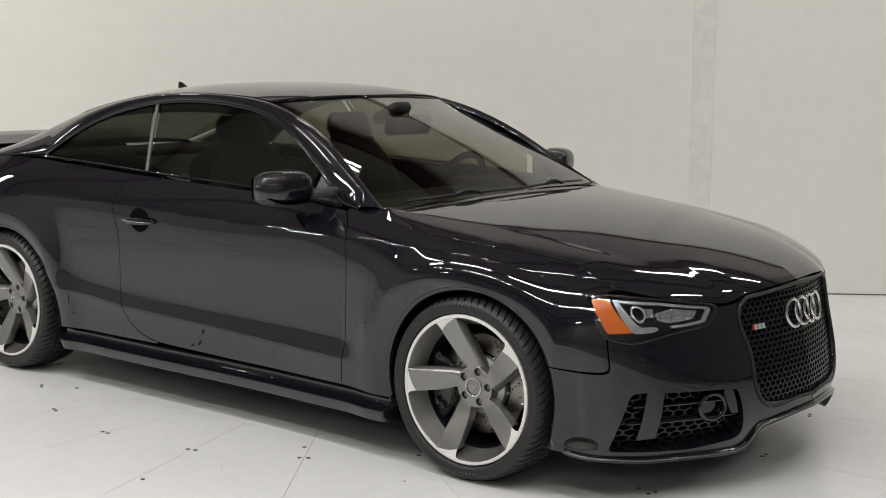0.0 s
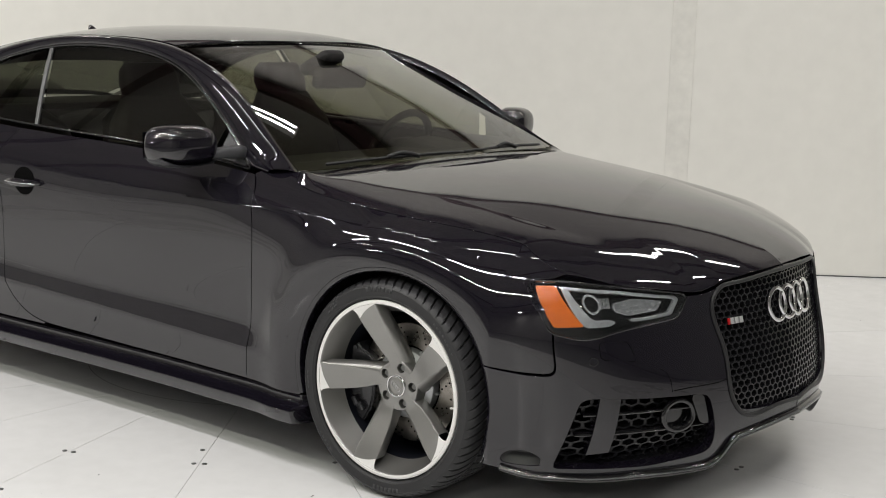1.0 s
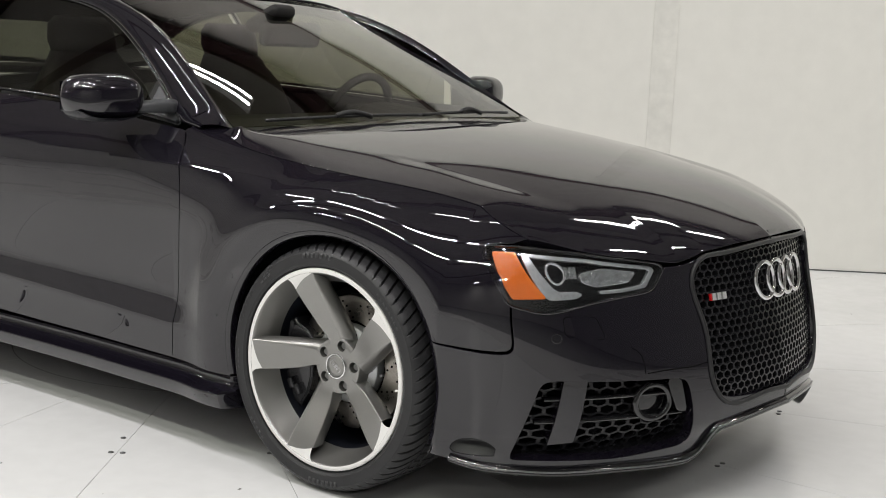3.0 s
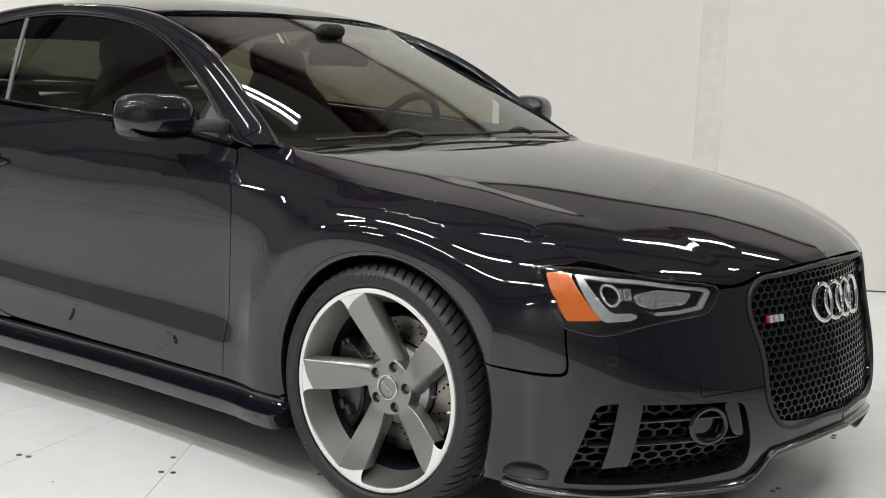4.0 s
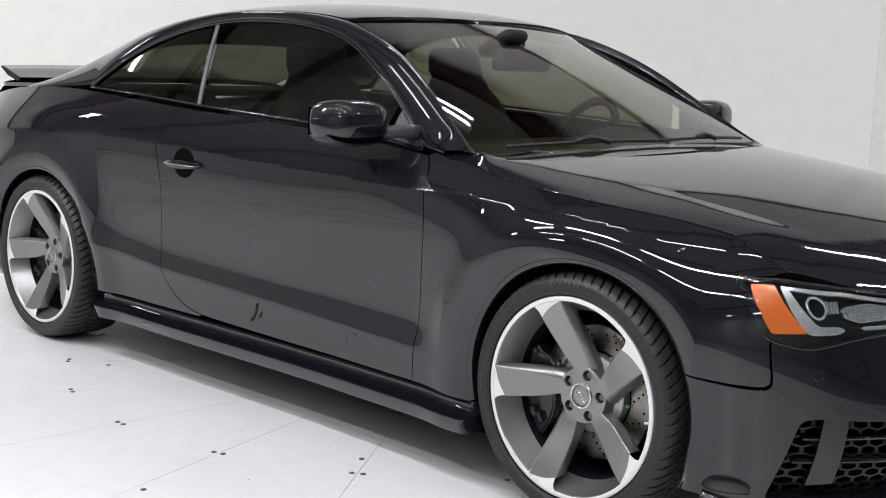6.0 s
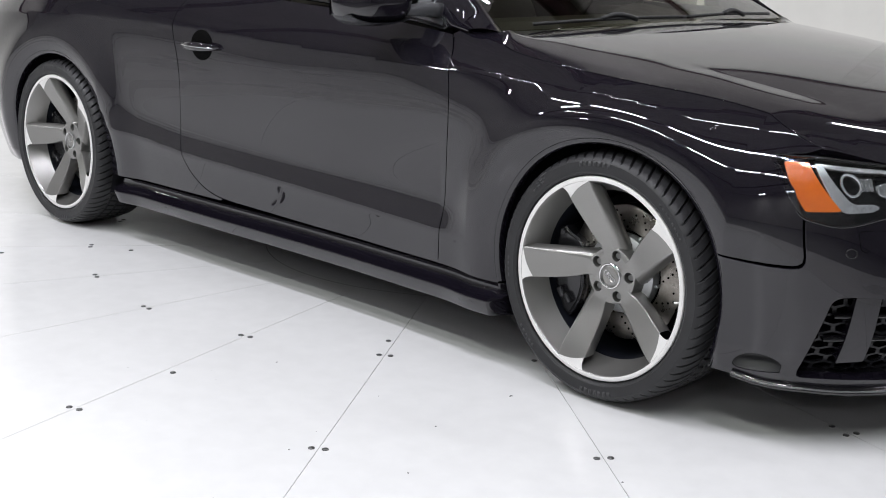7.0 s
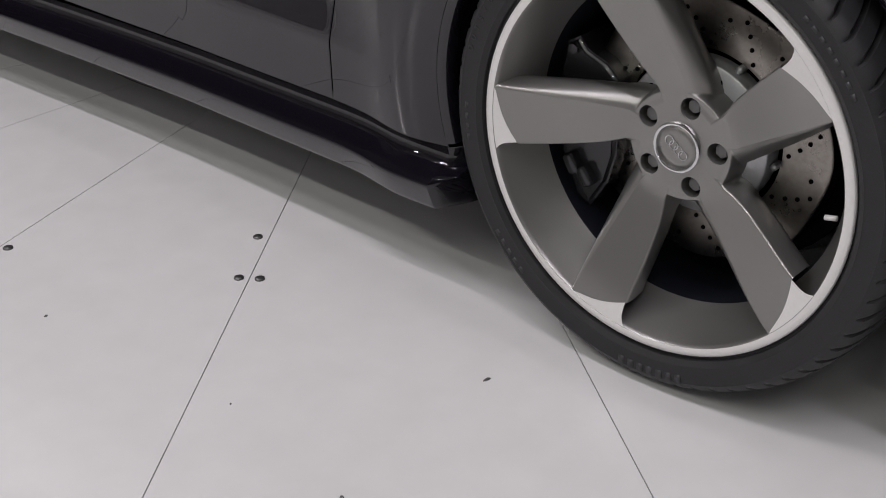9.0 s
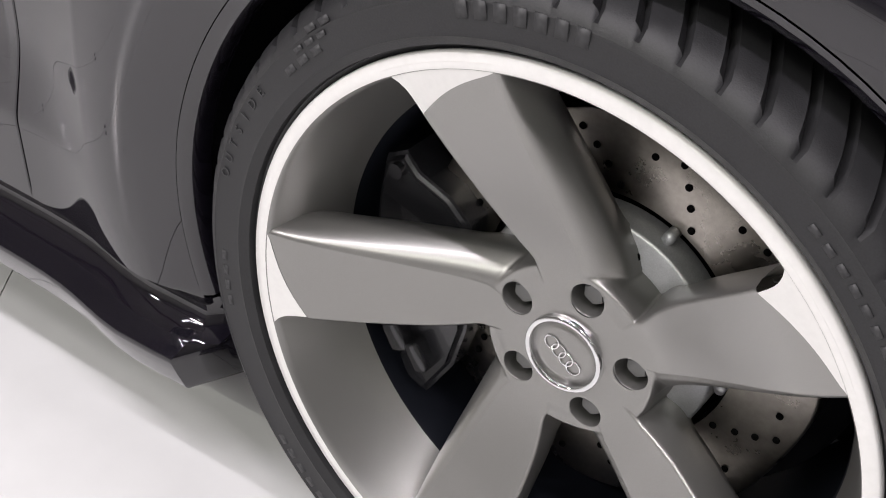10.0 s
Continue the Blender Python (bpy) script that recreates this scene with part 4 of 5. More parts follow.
    for w, x, z in ((0.020, -0.182, -0.085), (0.016, -0.158, -0.098)):
        bm = bmesh.new()
        box(bm, (w, 0.02, 0.031), (x, 0.036, z), 0.004, Matrix.Rotation(-0.5, 4, "Y"))
        part("brake_pad_tab", bm, CALIPER, wheel)
    meshpart("splash_shield", *lathe([(0.02, 0.125), (0.200, 0.125), (0.205, 0.135)], 48), MATTE, wheel, "black splash shield")
    for o in wheel.children:
        if o.name.split(".")[0] in ("cap", "cap_ring", "cap_emblem", "wheel_bolt", "bolt_well"):
            o.location.y += 0.0105
    return wheel


WY = -0.885
first_wheel = make_wheel(car, "wheel")
first_wheel.location = (0, WY, HZ)


def wheel_copy(x, far):
    w = new("wheel")
    w.parent = car
    w.empty_display_size = 0.1
    w.matrix_local = pose(x, -WY if far else WY, HZ, 0, 0, 180 if far else 0)
    for o in first_wheel.children:
        c = o.copy()
        scene.collection.objects.link(c)
        c.parent = w


wheel_copy(REAR, False)
wheel_copy(0, True)
wheel_copy(REAR, True)

# wheel wells
for hx in (0.0, REAR):
    for sgn in (1, -1):
        rows = []
        for y in (-0.905, -0.86, -0.62, -0.52):
            r = 0.385 if y < -0.6 else (0.36 if y < -0.53 else 0.02)
            if y == -0.905:
                r = 0.372
            rows.append([(hx + r * math.cos(a), y * sgn, HZ + r * math.sin(a)) for a in np.radians(np.linspace(-25, 205, 48))])
        meshpart("wheel_arch_liner", *loft(rows), MATTE, car, "black felt wheel arch liner")

# ---- nose details ----
def on_front(points, out=0.0):
    """(half-width, height) points laid on the nose, out metres proud of it; half-widths below 0 lie on the far half."""
    pts = np.asarray(points, float)
    q = np.array([front(abs(y), z) for y, z in pts])
    e = 1e-4
    p = skin(q[:, 0], q[:, 1])
    n = np.cross(skin(q[:, 0] + e, q[:, 1]) - skin(q[:, 0] - e, q[:, 1]), skin(q[:, 0], q[:, 1] + e) - skin(q[:, 0], q[:, 1] - e))
    n /= np.linalg.norm(n, axis=1, keepdims=True) + 1e-12
    p = p + out * n
    p[:, 1] *= np.where(pts[:, 0] < 0, -1, 1)
    return p


def sunk(depth):
    def f(s, z):
        e = 1e-4
        p = skin(s, z)
        n = np.cross(skin(s + e, z) - skin(s - e, z), skin(s, z + e) - skin(s, z - e))
        return p - depth * n / (np.linalg.norm(n, axis=1, keepdims=True) + 1e-12)
    return f


def honeycomb(poly_half, cw, ch, z0, z1, y0, y1, out_f, out_b, thin):
    """Open six-sided cells between two depths over the part of the nose inside a half outline, on both halves."""
    verts, faces = [], []
    rows = int((z1 - z0) / (ch * 0.75)) + 2
    cols = int((y1 - y0) / cw) + 2
    for r in range(rows):
        for c in range(cols):
            cy, cz = y0 + (c + 0.5 * (r % 2)) * cw, z0 + r * ch * 0.75
            s = front(abs(cy), cz)
            if not inside(np.array([s]), poly_half)[0]:
                continue
            hexa = [(cy + cw / 2 * math.sin(math.pi / 3 * k) / math.sin(math.pi / 3), cz + ch / 2 * math.cos(math.pi / 3 * k)) for k in range(6)]
            inner = [(cy + (y - cy) * thin, cz + (z - cz) * thin) for y, z in hexa]
            rings = [on_front(hexa, out_f), on_front(inner, out_f), on_front(inner, out_b)]
            b = len(verts)
            for ring in rings:
                verts += list(ring)
            for k in range(6):
                j = (k + 1) % 6
                faces.append((b + k, b + j, b + 6 + j, b + 6 + k))
                faces.append((b + 6 + k, b + 6 + j, b + 12 + j, b + 12 + k))
    return verts, faces


# grille: backing, honeycomb and frame
grille = new("grille")
grille.parent = car
tagged(grille, "gloss black honeycomb grille in a black frame")
# black sheet: the shade behind the mesh is put into its colour
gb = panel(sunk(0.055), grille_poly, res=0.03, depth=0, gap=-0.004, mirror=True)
meshpart("grille_backing", gb[0], gb[1], GAPSHADE, grille, "black sheet painting the shade behind the grille")
hv, hf = honeycomb(grille_poly, 0.0295, 0.025, 0.290, 0.695, -0.42, 0.42, -0.012, -0.034, 0.80)
meshpart("grille_mesh", hv, hf, MESHBLACK, grille, "gloss black honeycomb mesh", smooth=False)
half = [(0.0, 0.690), (0.15, 0.686), (0.30, 0.679), (0.355, 0.671), (0.384, 0.648), (0.370, 0.50), (0.352, 0.342), (0.322, 0.305), (0.16, 0.292), (0.0, 0.287)]
loop = np.concatenate([curve_of(half, 60), (curve_of(half, 60) * (-1, 1))[::-1][1:-1]])
meshpart("grille_frame", *tube(on_front(loop, 0.001), 0.0065, 8, closed=True), SATIN, grille, "satin black grille frame")
# four interlaced rings as a plain emblem
for i in range(4):
    t = np.linspace(0, 2 * math.pi, 48, endpoint=False)
    c = (i - 1.5) * 0.066
    p = on_front(np.stack([c + 0.050 * np.cos(t), 0.592 + 0.050 * np.sin(t)], 1), 0.018)
    ring = meshpart("emblem_ring", *tube(p, 0.0068, 8, closed=True), CHROME, grille, "chrome ring of the grille emblem")
for k, (y, w, m, lab) in enumerate(((0.330, 0.006, RED, "red bar of the grille badge"), (0.317, 0.014, PALE, "pale bar of the grille badge"), (0.296, 0.015, PALE, "pale bar of the grille badge"), (0.274, 0.015, PALE, "pale bar of the grille badge"))):
    v, f = [], []
    q = on_front([(y + w / 2, 0.561), (y - w / 2, 0.561), (y - w / 2, 0.579), (y + w / 2, 0.579)], 0.002)
    q2 = on_front([(y + w / 2, 0.561), (y - w / 2, 0.561), (y - w / 2, 0.579), (y + w / 2, 0.579)], -0.003)
    meshpart("badge_bar", np.r_[q, q2], [(0, 1, 2, 3), (0, 4, 5, 1), (1, 5, 6, 2), (2, 6, 7, 3), (3, 7, 4, 0)], m, grille, lab, smooth=False)


def mirrored(make):
    for sgn in (1, -1):
        make(sgn)


def put(name, got, material, parent, label, sgn, smooth=True):
    v, f = np.asarray(got[0], float), got[1]
    n = got[2] if len(got) > 2 else None
    if sgn < 0:
        v, f = v * (1, -1, 1), [tuple(reversed(q)) for q in f]
        n = None if n is None else n * (1, -1, 1)
    return meshpart(name, v, f, material, parent, label, n, smooth)


def headlamp(sgn):
    lamp = new("headlamp")
    lamp.parent = car
    tagged(lamp, "clear headlamp with amber side reflector and white light guides")
    put("housing", panel(sunk(0.052), lamp_poly, res=0.02, depth=0, gap=-0.012), LAMPDARK, lamp, "dark headlamp housing", sgn)
    # inner walls
    p0, p1 = skin(lamp_poly[:, 0], lamp_poly[:, 1]), sunk(0.054)(lamp_poly[:, 0], lamp_poly[:, 1])
    wv, wf = loft([np.r_[p0, p0[:1]] * 1.0, np.r_[p1, p1[:1]]])
    put("bezel", (wv, wf), LAMPDARK, lamp, "", sgn)
    put("lens", panel(sunk(-0.0005), lamp_poly, res=0.02, depth=0.006, gap=0.003), LENS, lamp, "clear headlamp lens", sgn)
    amber = rounded(fronts([(0.835, 0.703), (0.804, 0.704), (0.777, 0.592), (0.838, 0.590)]), 0.006)
    put("side_reflector", panel(sunk(0.010), amber, res=0.008, depth=0.02, gap=0), AMBER, lamp, "amber side reflector", sgn)
    top_band = rounded(fronts([(0.798, 0.7045), (0.68, 0.690), (0.514, 0.663), (0.502, 0.652), (0.530, 0.611), (0.60, 0.603), (0.655, 0.601), (0.655, 0.607), (0.60, 0.609), (0.538, 0.617), (0.514, 0.651), (0.524, 0.6575), (0.68, 0.6835), (0.795, 0.698)]), 0.005, 4)
    put("light_guide", panel(sunk(0.014), top_band, res=0.005, depth=0.012, edge=0.003, gap=0), LAMPTUBE, lamp, "white light guide along the lamp's upper edge", sgn)
    low_band = rounded(fronts([(0.796, 0.697), (0.786, 0.697), (0.760, 0.614), (0.748, 0.606), (0.713, 0.607), (0.699, 0.600), (0.716, 0.591), (0.768, 0.588), (0.779, 0.597)]), 0.005, 4)
    put("light_guide", panel(sunk(0.012), low_band, res=0.005, depth=0.012, edge=0.003, gap=0), LAMPTUBE, lamp, "white hooked light guide beside the amber reflector", sgn)
    bowl = rounded(fronts([(0.693, 0.653), (0.637, 0.664), (0.551, 0.650), (0.571, 0.626), (0.659, 0.618), (0.691, 0.630)]), 0.006)
    put("reflector_bowl", panel(sunk(0.024), bowl, res=0.005, depth=0.012, edge=0.004, gap=0), LAMPBOWL, lamp, "chrome reflector", sgn)
    t = np.linspace(0, 2 * math.pi, 32, endpoint=False)
    put("projector_ring", tube(on_front(np.stack([0.745 + 0.018 * np.cos(t), 0.655 + 0.028 * np.sin(t)], 1), -0.030), 0.004, 8, closed=True), LAMPBOWL, lamp, "chrome projector ring", sgn)
    disc = np.stack([0.745 + 0.016 * np.cos(t), 0.655 + 0.026 * np.sin(t)], 1)
    put("projector", panel(sunk(0.036), fronts(disc), res=0.008, depth=0, gap=0), GLOSS, lamp, "dark projector lens", sgn)
    for y0 in (0.722, 0.712, 0.703):
        fl = rounded(fronts([(y0, 0.674), (y0 - 0.006, 0.673), (y0 - 0.004, 0.640), (y0 + 0.002, 0.640)]), 0.003)
        put("reflector_fin", panel(sunk(0.034), fl, res=0.005, depth=0.01, gap=0), LAMPBOWL, lamp, "", sgn)
    tray = rounded(fronts([(0.69, 0.612), (0.60, 0.598), (0.62, 0.594), (0.70, 0.584)]), 0.006)
    put("lamp_tray", panel(sunk(0.026), tray, res=0.006, depth=0.012, gap=0), GLOSS, lamp, "dark glossy lamp tray", sgn)
    put("lamp_seal", tube(skin(lamp_poly[:, 0], lamp_poly[:, 1]) - np.array([0.001, 0, 0]), 0.003, 6, closed=True), GLOSS, lamp, "black headlamp seal", sgn)


mirrored(headlamp)


def side_intake(sgn):
    duct = new("side_intake")
    duct.parent = car
    tagged(duct, "black side intake with honeycomb, slats and grey fin")
    # another black sheet, painting the shade deep in the intake
    put("intake_backing", panel(sunk(0.10), intake_poly, res=0.03, depth=0, gap=-0.02), GAPSHADE, duct, "", sgn)
    p0, p1 = skin(intake_poly[:, 0], intake_poly[:, 1]), sunk(0.10)(intake_poly[:, 0], intake_poly[:, 1])
    put("intake_duct", loft([np.r_[p0, p0[:1]], np.r_[p1, p1[:1]]]), GLOSS, duct, "gloss black duct walls", sgn)
    hv, hf = honeycomb(intake_poly, 0.040, 0.030, 0.165, 0.395, 0.36, 0.84, -0.050, -0.062, 0.80)
    put("intake_mesh", (hv, hf), MESHBLACK, duct, "black honeycomb mesh", sgn, smooth=False)
    for z, y0, y1 in ((0.333, 0.785, 0.45), (0.274, 0.80, 0.44)):
        c = curve_of([(y0, z + 0.002), ((y0 + y1) / 2, z + 0.006), (y1, z + 0.004)], 24)
        a, b = on_front(c + (0, 0.003), -0.022), on_front(c - (0, 0.003), -0.022)
        a2, b2 = on_front(c + (0, 0.003), -0.07), on_front(c - (0, 0.003), -0.07)
        put("slat", loft([a2, a, b, b2]), GLOSS, duct, "gloss black intake slat", sgn)
    fin = fronts([(0.748, 0.386), (0.699, 0.387), (0.720, 0.222), (0.769, 0.216)])
    put("fin", panel(sunk(0.018), fin, res=0.01, depth=0.05, gap=0), PAINT, duct, "glossy black upright fin", sgn)
    t = np.linspace(0, 2 * math.pi, 40, endpoint=False)
    put("sensor_ring", tube(on_front(np.stack([0.531 + 0.049 * np.cos(t), 0.317 + 0.046 * np.sin(t)], 1), -0.026), 0.009, 8, closed=True), GLOSS, duct, "gloss black round sensor surround", sgn)
    ring = np.stack([0.531 + 0.046 * np.cos(t), 0.317 + 0.043 * np.sin(t)], 1)
    put("sensor_face", panel(sunk(0.045), fronts(ring), res=0.01, depth=0, gap=0), GLOSS, duct, "dark round sensor face", sgn)
    shelf = rounded(fronts([(0.497, 0.376), (0.455, 0.376), (0.434, 0.282), (0.466, 0.290)]), 0.01)
    put("intake_cheek", panel(sunk(0.012), shelf, res=0.012, depth=0.04, gap=0), GLOSS, duct, "", sgn)


mirrored(side_intake)


def blade(sgn):
    """The satin lip under the nose: low at the corners, stepped up under the grille."""
    line = [(0.893, 0.180), (0.875, 0.170), (0.84, 0.163), (0.78, 0.156), (0.62, 0.154), (0.46, 0.148), (0.398, 0.147), (0.366, 0.160), (0.345, 0.216), (0.325, 0.233), (0.20, 0.245), (0.0, 0.250)]
    c = np.concatenate([curve_of(line[:7], 44), curve_of(line[6:10], 14)[1:], curve_of(line[9:], 24)[1:]])
    rows = []
    for out, dz in ((-0.03, 0.008), (0.003, 0.008), (0.010, 0.004), (0.0145, -0.002), (0.0145, -0.007), (0.008, -0.011), (-0.05, -0.012)):
        rows.append(on_front(np.maximum(c, (0, 0.12)), out) + np.array([0, 0, dz]))
    put("splitter", loft(rows), GLOSS, car, "gloss black front splitter blade", sgn)
    # bright narrow top edge
    put("splitter_edge", tube(on_front(c, 0.0125) + np.array([0, 0, 0.0005]), 0.0028, 6), GREYLIP, car, "satin grey splitter edge", sgn)
    # hollow below the wing corner
    hollow = lambda s, z: sunk(1.0)(s, z) * 0 + skin(s, z) - (skin(s, z) - sunk(1.0)(s, z)) * (0.026 * np.clip(1 - ((s - 0.502) / 0.094) ** 2, 0, 1) ** 0.6 * np.clip((z - 0.187) / 0.030, 0, 1))[:, None]
    put("corner_scoop", panel(hollow, scoop_poly, res=0.004, depth=0, gap=-0.002), SATIN, car, "dark scooped hollow at the bumper's lower corner", sgn)
    # recessed outlines in the bumper skin
    wash = rounded(np.array([(0.752, 0.548), (0.680, 0.547), (0.660, 0.490), (0.749, 0.499)]), 0.012)
    put("washer_cover", tube(on_front(wash, -0.0006), 0.0013, 5, closed=True), GAPSHADE, car, "thin joint round the washer cover", sgn)
    tow = curve_of([(0.600, 0.466), (0.584, 0.456), (0.566, 0.396)], 12)
    put("tow_cover", tube(on_front(tow, -0.0006), 0.0013, 5), GAPSHADE, car, "thin joint round the towing eye cover", sgn)
    t = np.linspace(0, 2 * math.pi, 24, endpoint=False)
    put("parking_sensor", tube(on_front(np.stack([0.766 + 0.010 * np.cos(t), 0.495 + 0.011 * np.sin(t)], 1), 0.0), 0.0018, 5, closed=True), GLOSS, car, "small round parking sensor", sgn)
    join = curve_of([(0.56, 0.398), (0.50, 0.402), (0.40, 0.405), (0.365, 0.41)], 20)
    put("bumper_joint", tube(on_front(join, -0.001), 0.002, 5), GAPSHADE, car, "thin joint above the side intake", sgn)


mirrored(blade)

# ---- door mirrors ----
def door_mirror(sgn):
    mir = new("door_mirror")
    mir.parent = car
    tagged(mir, "gloss black door mirror on a grey foot")
    # housing: rounded block, broad outside, cut off flat behind
    rows = []
    for k, t in enumerate(np.linspace(0, 1, 22)):
        y = 0.868 + 0.222 * t
        grow = (1 - (2 * abs(t - 0.47)) ** 3.2) ** 0.5 if 0 < t < 1 else 0.0
        grow = max(grow, 0.03)
        hz, hx = 0.068 * grow, 0.080 * grow
        cx, cz = -0.822 - 0.055 * t, 1.002 - 0.004 * t
        ring = []
        for a in np.linspace(0, 2 * math.pi, 32, endpoint=False):
            c, s = math.cos(a), math.sin(a)
            px = math.copysign(abs(c) ** (0.75 if c > 0 else 0.45), c) * hx
            pz = math.copysign(abs(s) ** 0.72, s) * hz
            ring.append((cx + px * (1.05 if c > 0 else 0.75), -y, cz + pz))
        rows.append(ring)
    v, f = loft(rows, closed=True, caps=True)
    put("mirror_housing", (v, f), PAINT, mir, "gloss black mirror housing", sgn)
    rows2 = []
    for r in rows[2:-2]:
        r = np.array(r)
        mid = r.mean(0)
        r = mid + (r - mid) * (1.02, 1, 1.03)
        r[:, 2] = np.minimum(r[:, 2], mid[2] - 0.80 * (mid[2] - r[:, 2].min()))
        rows2.append(r)
    v2, f2 = loft(rows2, closed=True, caps=True)
    put("mirror_base", (v2 - np.array([0, 0, 0.003]), f2), MIRRORGREY, mir, "satin grey lower mirror shell", sgn)
    foot = []
    for y, x, z, hx, hz in ((0.775, -0.762, 0.972, 0.036, 0.024), (0.815, -0.765, 0.975, 0.030, 0.021), (0.855, -0.776, 0.974, 0.028, 0.018), (0.895, -0.800, 0.970, 0.030, 0.015), (0.93, -0.825, 0.964, 0.028, 0.011)):
        foot.append([(x + hx * math.copysign(abs(math.cos(a)) ** 0.6, math.cos(a)), -y, z + hz * math.copysign(abs(math.sin(a)) ** 0.6, math.sin(a))) for a in np.linspace(0, 2 * math.pi, 20, endpoint=False)])
    put("mirror_foot", loft(foot, closed=True, caps=True), STALK, mir, "matt grey mirror foot", sgn)
    gl = [(-0.936, -(0.900 + 0.150 * u), 0.955 + 0.085 * w) for u, w in ((0, 0), (1, 0), (1, 1), (0, 1))]
    put("mirror_glass", (np.array(gl), [(0, 1, 2, 3)]), CHROME, mir, "mirror glass", sgn)


mirrored(door_mirror)


# ---- door handles ----
def door_handle(sgn):
    hx, hz = -1.762, 0.797
    yb = lambda x, z: -half_width(np.atleast_1d(np.asarray(x, float)), np.atleast_1d(np.asarray(z, float)))[0]
    # flat black patch on the door skin paints the shade of the handle's recess
    cup = []
    for i, k in enumerate(np.linspace(0, 1, 6)):
        row = []
        for a in np.linspace(0, 2 * math.pi, 28, endpoint=False):
            x, z = hx + 0.062 * k * math.cos(a), hz + 0.002 + 0.052 * k * math.sin(a)
            row.append((x, yb(x, z) - 0.0012, z))
        cup.append(row)
    put("handle_cup", loft(cup, closed=True), GAPSHADE, car, "flat black patch painting the shaded recess behind the door handle", sgn)
    rows = []
    for t in np.linspace(0, 1, 24):
        x = hx - 0.105 + 0.21 * t
        g = min(1.0, (math.sin(math.pi * min(max(t, 0.004), 0.996))) ** 0.35)
        off = 0.004 + 0.026 * (math.sin(math.pi * t)) ** 0.5
        z = hz - 0.002 + 0.006 * (t - 0.5)
        ys = yb(x, z) - off
        rows.append([(x, ys + 0.008 * g * math.cos(a), z + 0.0155 * g * math.sin(a)) for a in np.linspace(0, 2 * math.pi, 16, endpoint=False)])
    put("door_handle", loft(rows, closed=True, caps=True), PAINT, car, "gloss black bow door handle", sgn)
    line = np.array([(x, yb(x, hz + 0.002) - 0.004 - 0.026 * math.sin(math.pi * (x - hx + 0.105) / 0.21) ** 0.5 - 0.0082, hz - 0.002) for x in np.linspace(hx - 0.095, hx + 0.095, 24)])
    put("handle_strip", tube(line, 0.002, 6), CHROME, car, "thin chrome strip on the door handle", sgn)


mirrored(door_handle)


# ---- wipers and cowl ----
cowl = []
for e in np.linspace(-0.97, 0.97, 31):
    p = screen(np.array([0.0]), np.array([e]))[0]
    cowl.append([(p[0] - 0.10, p[1], p[2] + 0.018), (p[0] - 0.03, p[1], p[2] + 0.0), (p[0] + 0.04, p[1], p[2] - 0.012), (p[0] + 0.10, p[1], p[2] - 0.03)])
meshpart("cowl", *loft(cowl), SATIN, car, "black plastic cowl panel below the windscreen")
for e0, e1, k1 in ((-0.86, 0.02, 0.025), (0.02, 0.80, 0.03)):
    pts = np.array([screen(np.array([0.004 + 0.3 * k1 * math.sin(math.pi * t)]), np.array([e0 + (e1 - e0) * t]), 0.016)[0] for t in np.linspace(0, 1, 24)])
    w = new("wiper")
    w.parent = car
    tagged(w, "black flat wiper resting on the windscreen")
    meshpart("wiper_blade", *tube(pts, 0.0055, 6), SATIN, w)
    arm = [screen(np.array([0.0]), np.array([e0 + 0.62 * (e1 - e0)]), 0.018)[0], screen(np.array([0.012]), np.array([e0 + 0.5 * (e1 - e0)]), 0.028)[0], screen(np.array([0.008]), np.array([e0 + 0.40 * (e1 - e0)]), 0.020)[0]]
    meshpart("wiper_arm", *tube(curve_of(arm, 12), 0.008, 8), SATIN, w)


# ---- cabin ----
def cushion(rows_spec, material, name, parent, label="", n=24):
    """A soft body through sections (centre, half-width, half-depth), lofted upwards."""
    rows = []
    for (cx, cy, cz), w, d in rows_spec:
        rows.append([(cx + d * math.copysign(abs(math.cos(a)) ** 0.6, math.cos(a)), cy + w * math.copysign(abs(math.sin(a)) ** 0.6, math.sin(a)), cz) for a in np.linspace(0, 2 * math.pi, n, endpoint=False)])
    return meshpart(name, *loft(rows, closed=True, caps=True), material, parent, label)


for sy in (-0.37, 0.37):
    seat = new("front_seat")
    seat.parent = car
    tagged(seat, "black leather front seat with a high shoulder back")
    cushion([((-1.28, sy, 0.34), 0.20, 0.22), ((-1.28, sy, 0.46), 0.25, 0.26), ((-1.28, sy, 0.54), 0.25, 0.26), ((-1.29, sy, 0.57), 0.21, 0.22)], SEAT, "seat_base", seat)
    cushion([((-1.50, sy, 0.50), 0.22, 0.08), ((-1.56, sy, 0.70), 0.26, 0.085), ((-1.62, sy, 0.90), 0.255, 0.075), ((-1.65, sy, 1.00), 0.225, 0.062), ((-1.675, sy, 1.07), 0.165, 0.052), ((-1.685, sy, 1.11), 0.14, 0.045)], SEAT, "seat_back", seat)
    cushion([((-1.685, sy, 1.105), 0.135, 0.04), ((-1.70, sy, 1.15), 0.14, 0.05), ((-1.71, sy, 1.205), 0.13, 0.048), ((-1.715, sy, 1.235), 0.10, 0.035)], SEAT, "headrest", seat)
    seat2 = new("rear_seat")
    seat2.parent = car
    tagged(seat2, "black leather rear seat back")
    cushion([((-2.45, sy, 0.50), 0.28, 0.10), ((-2.52, sy, 0.75), 0.29, 0.10), ((-2.60, sy, 0.93), 0.25, 0.07), ((-2.64, sy, 1.02), 0.12, 0.05)], SEAT, "seat_back", seat2)
rows = []
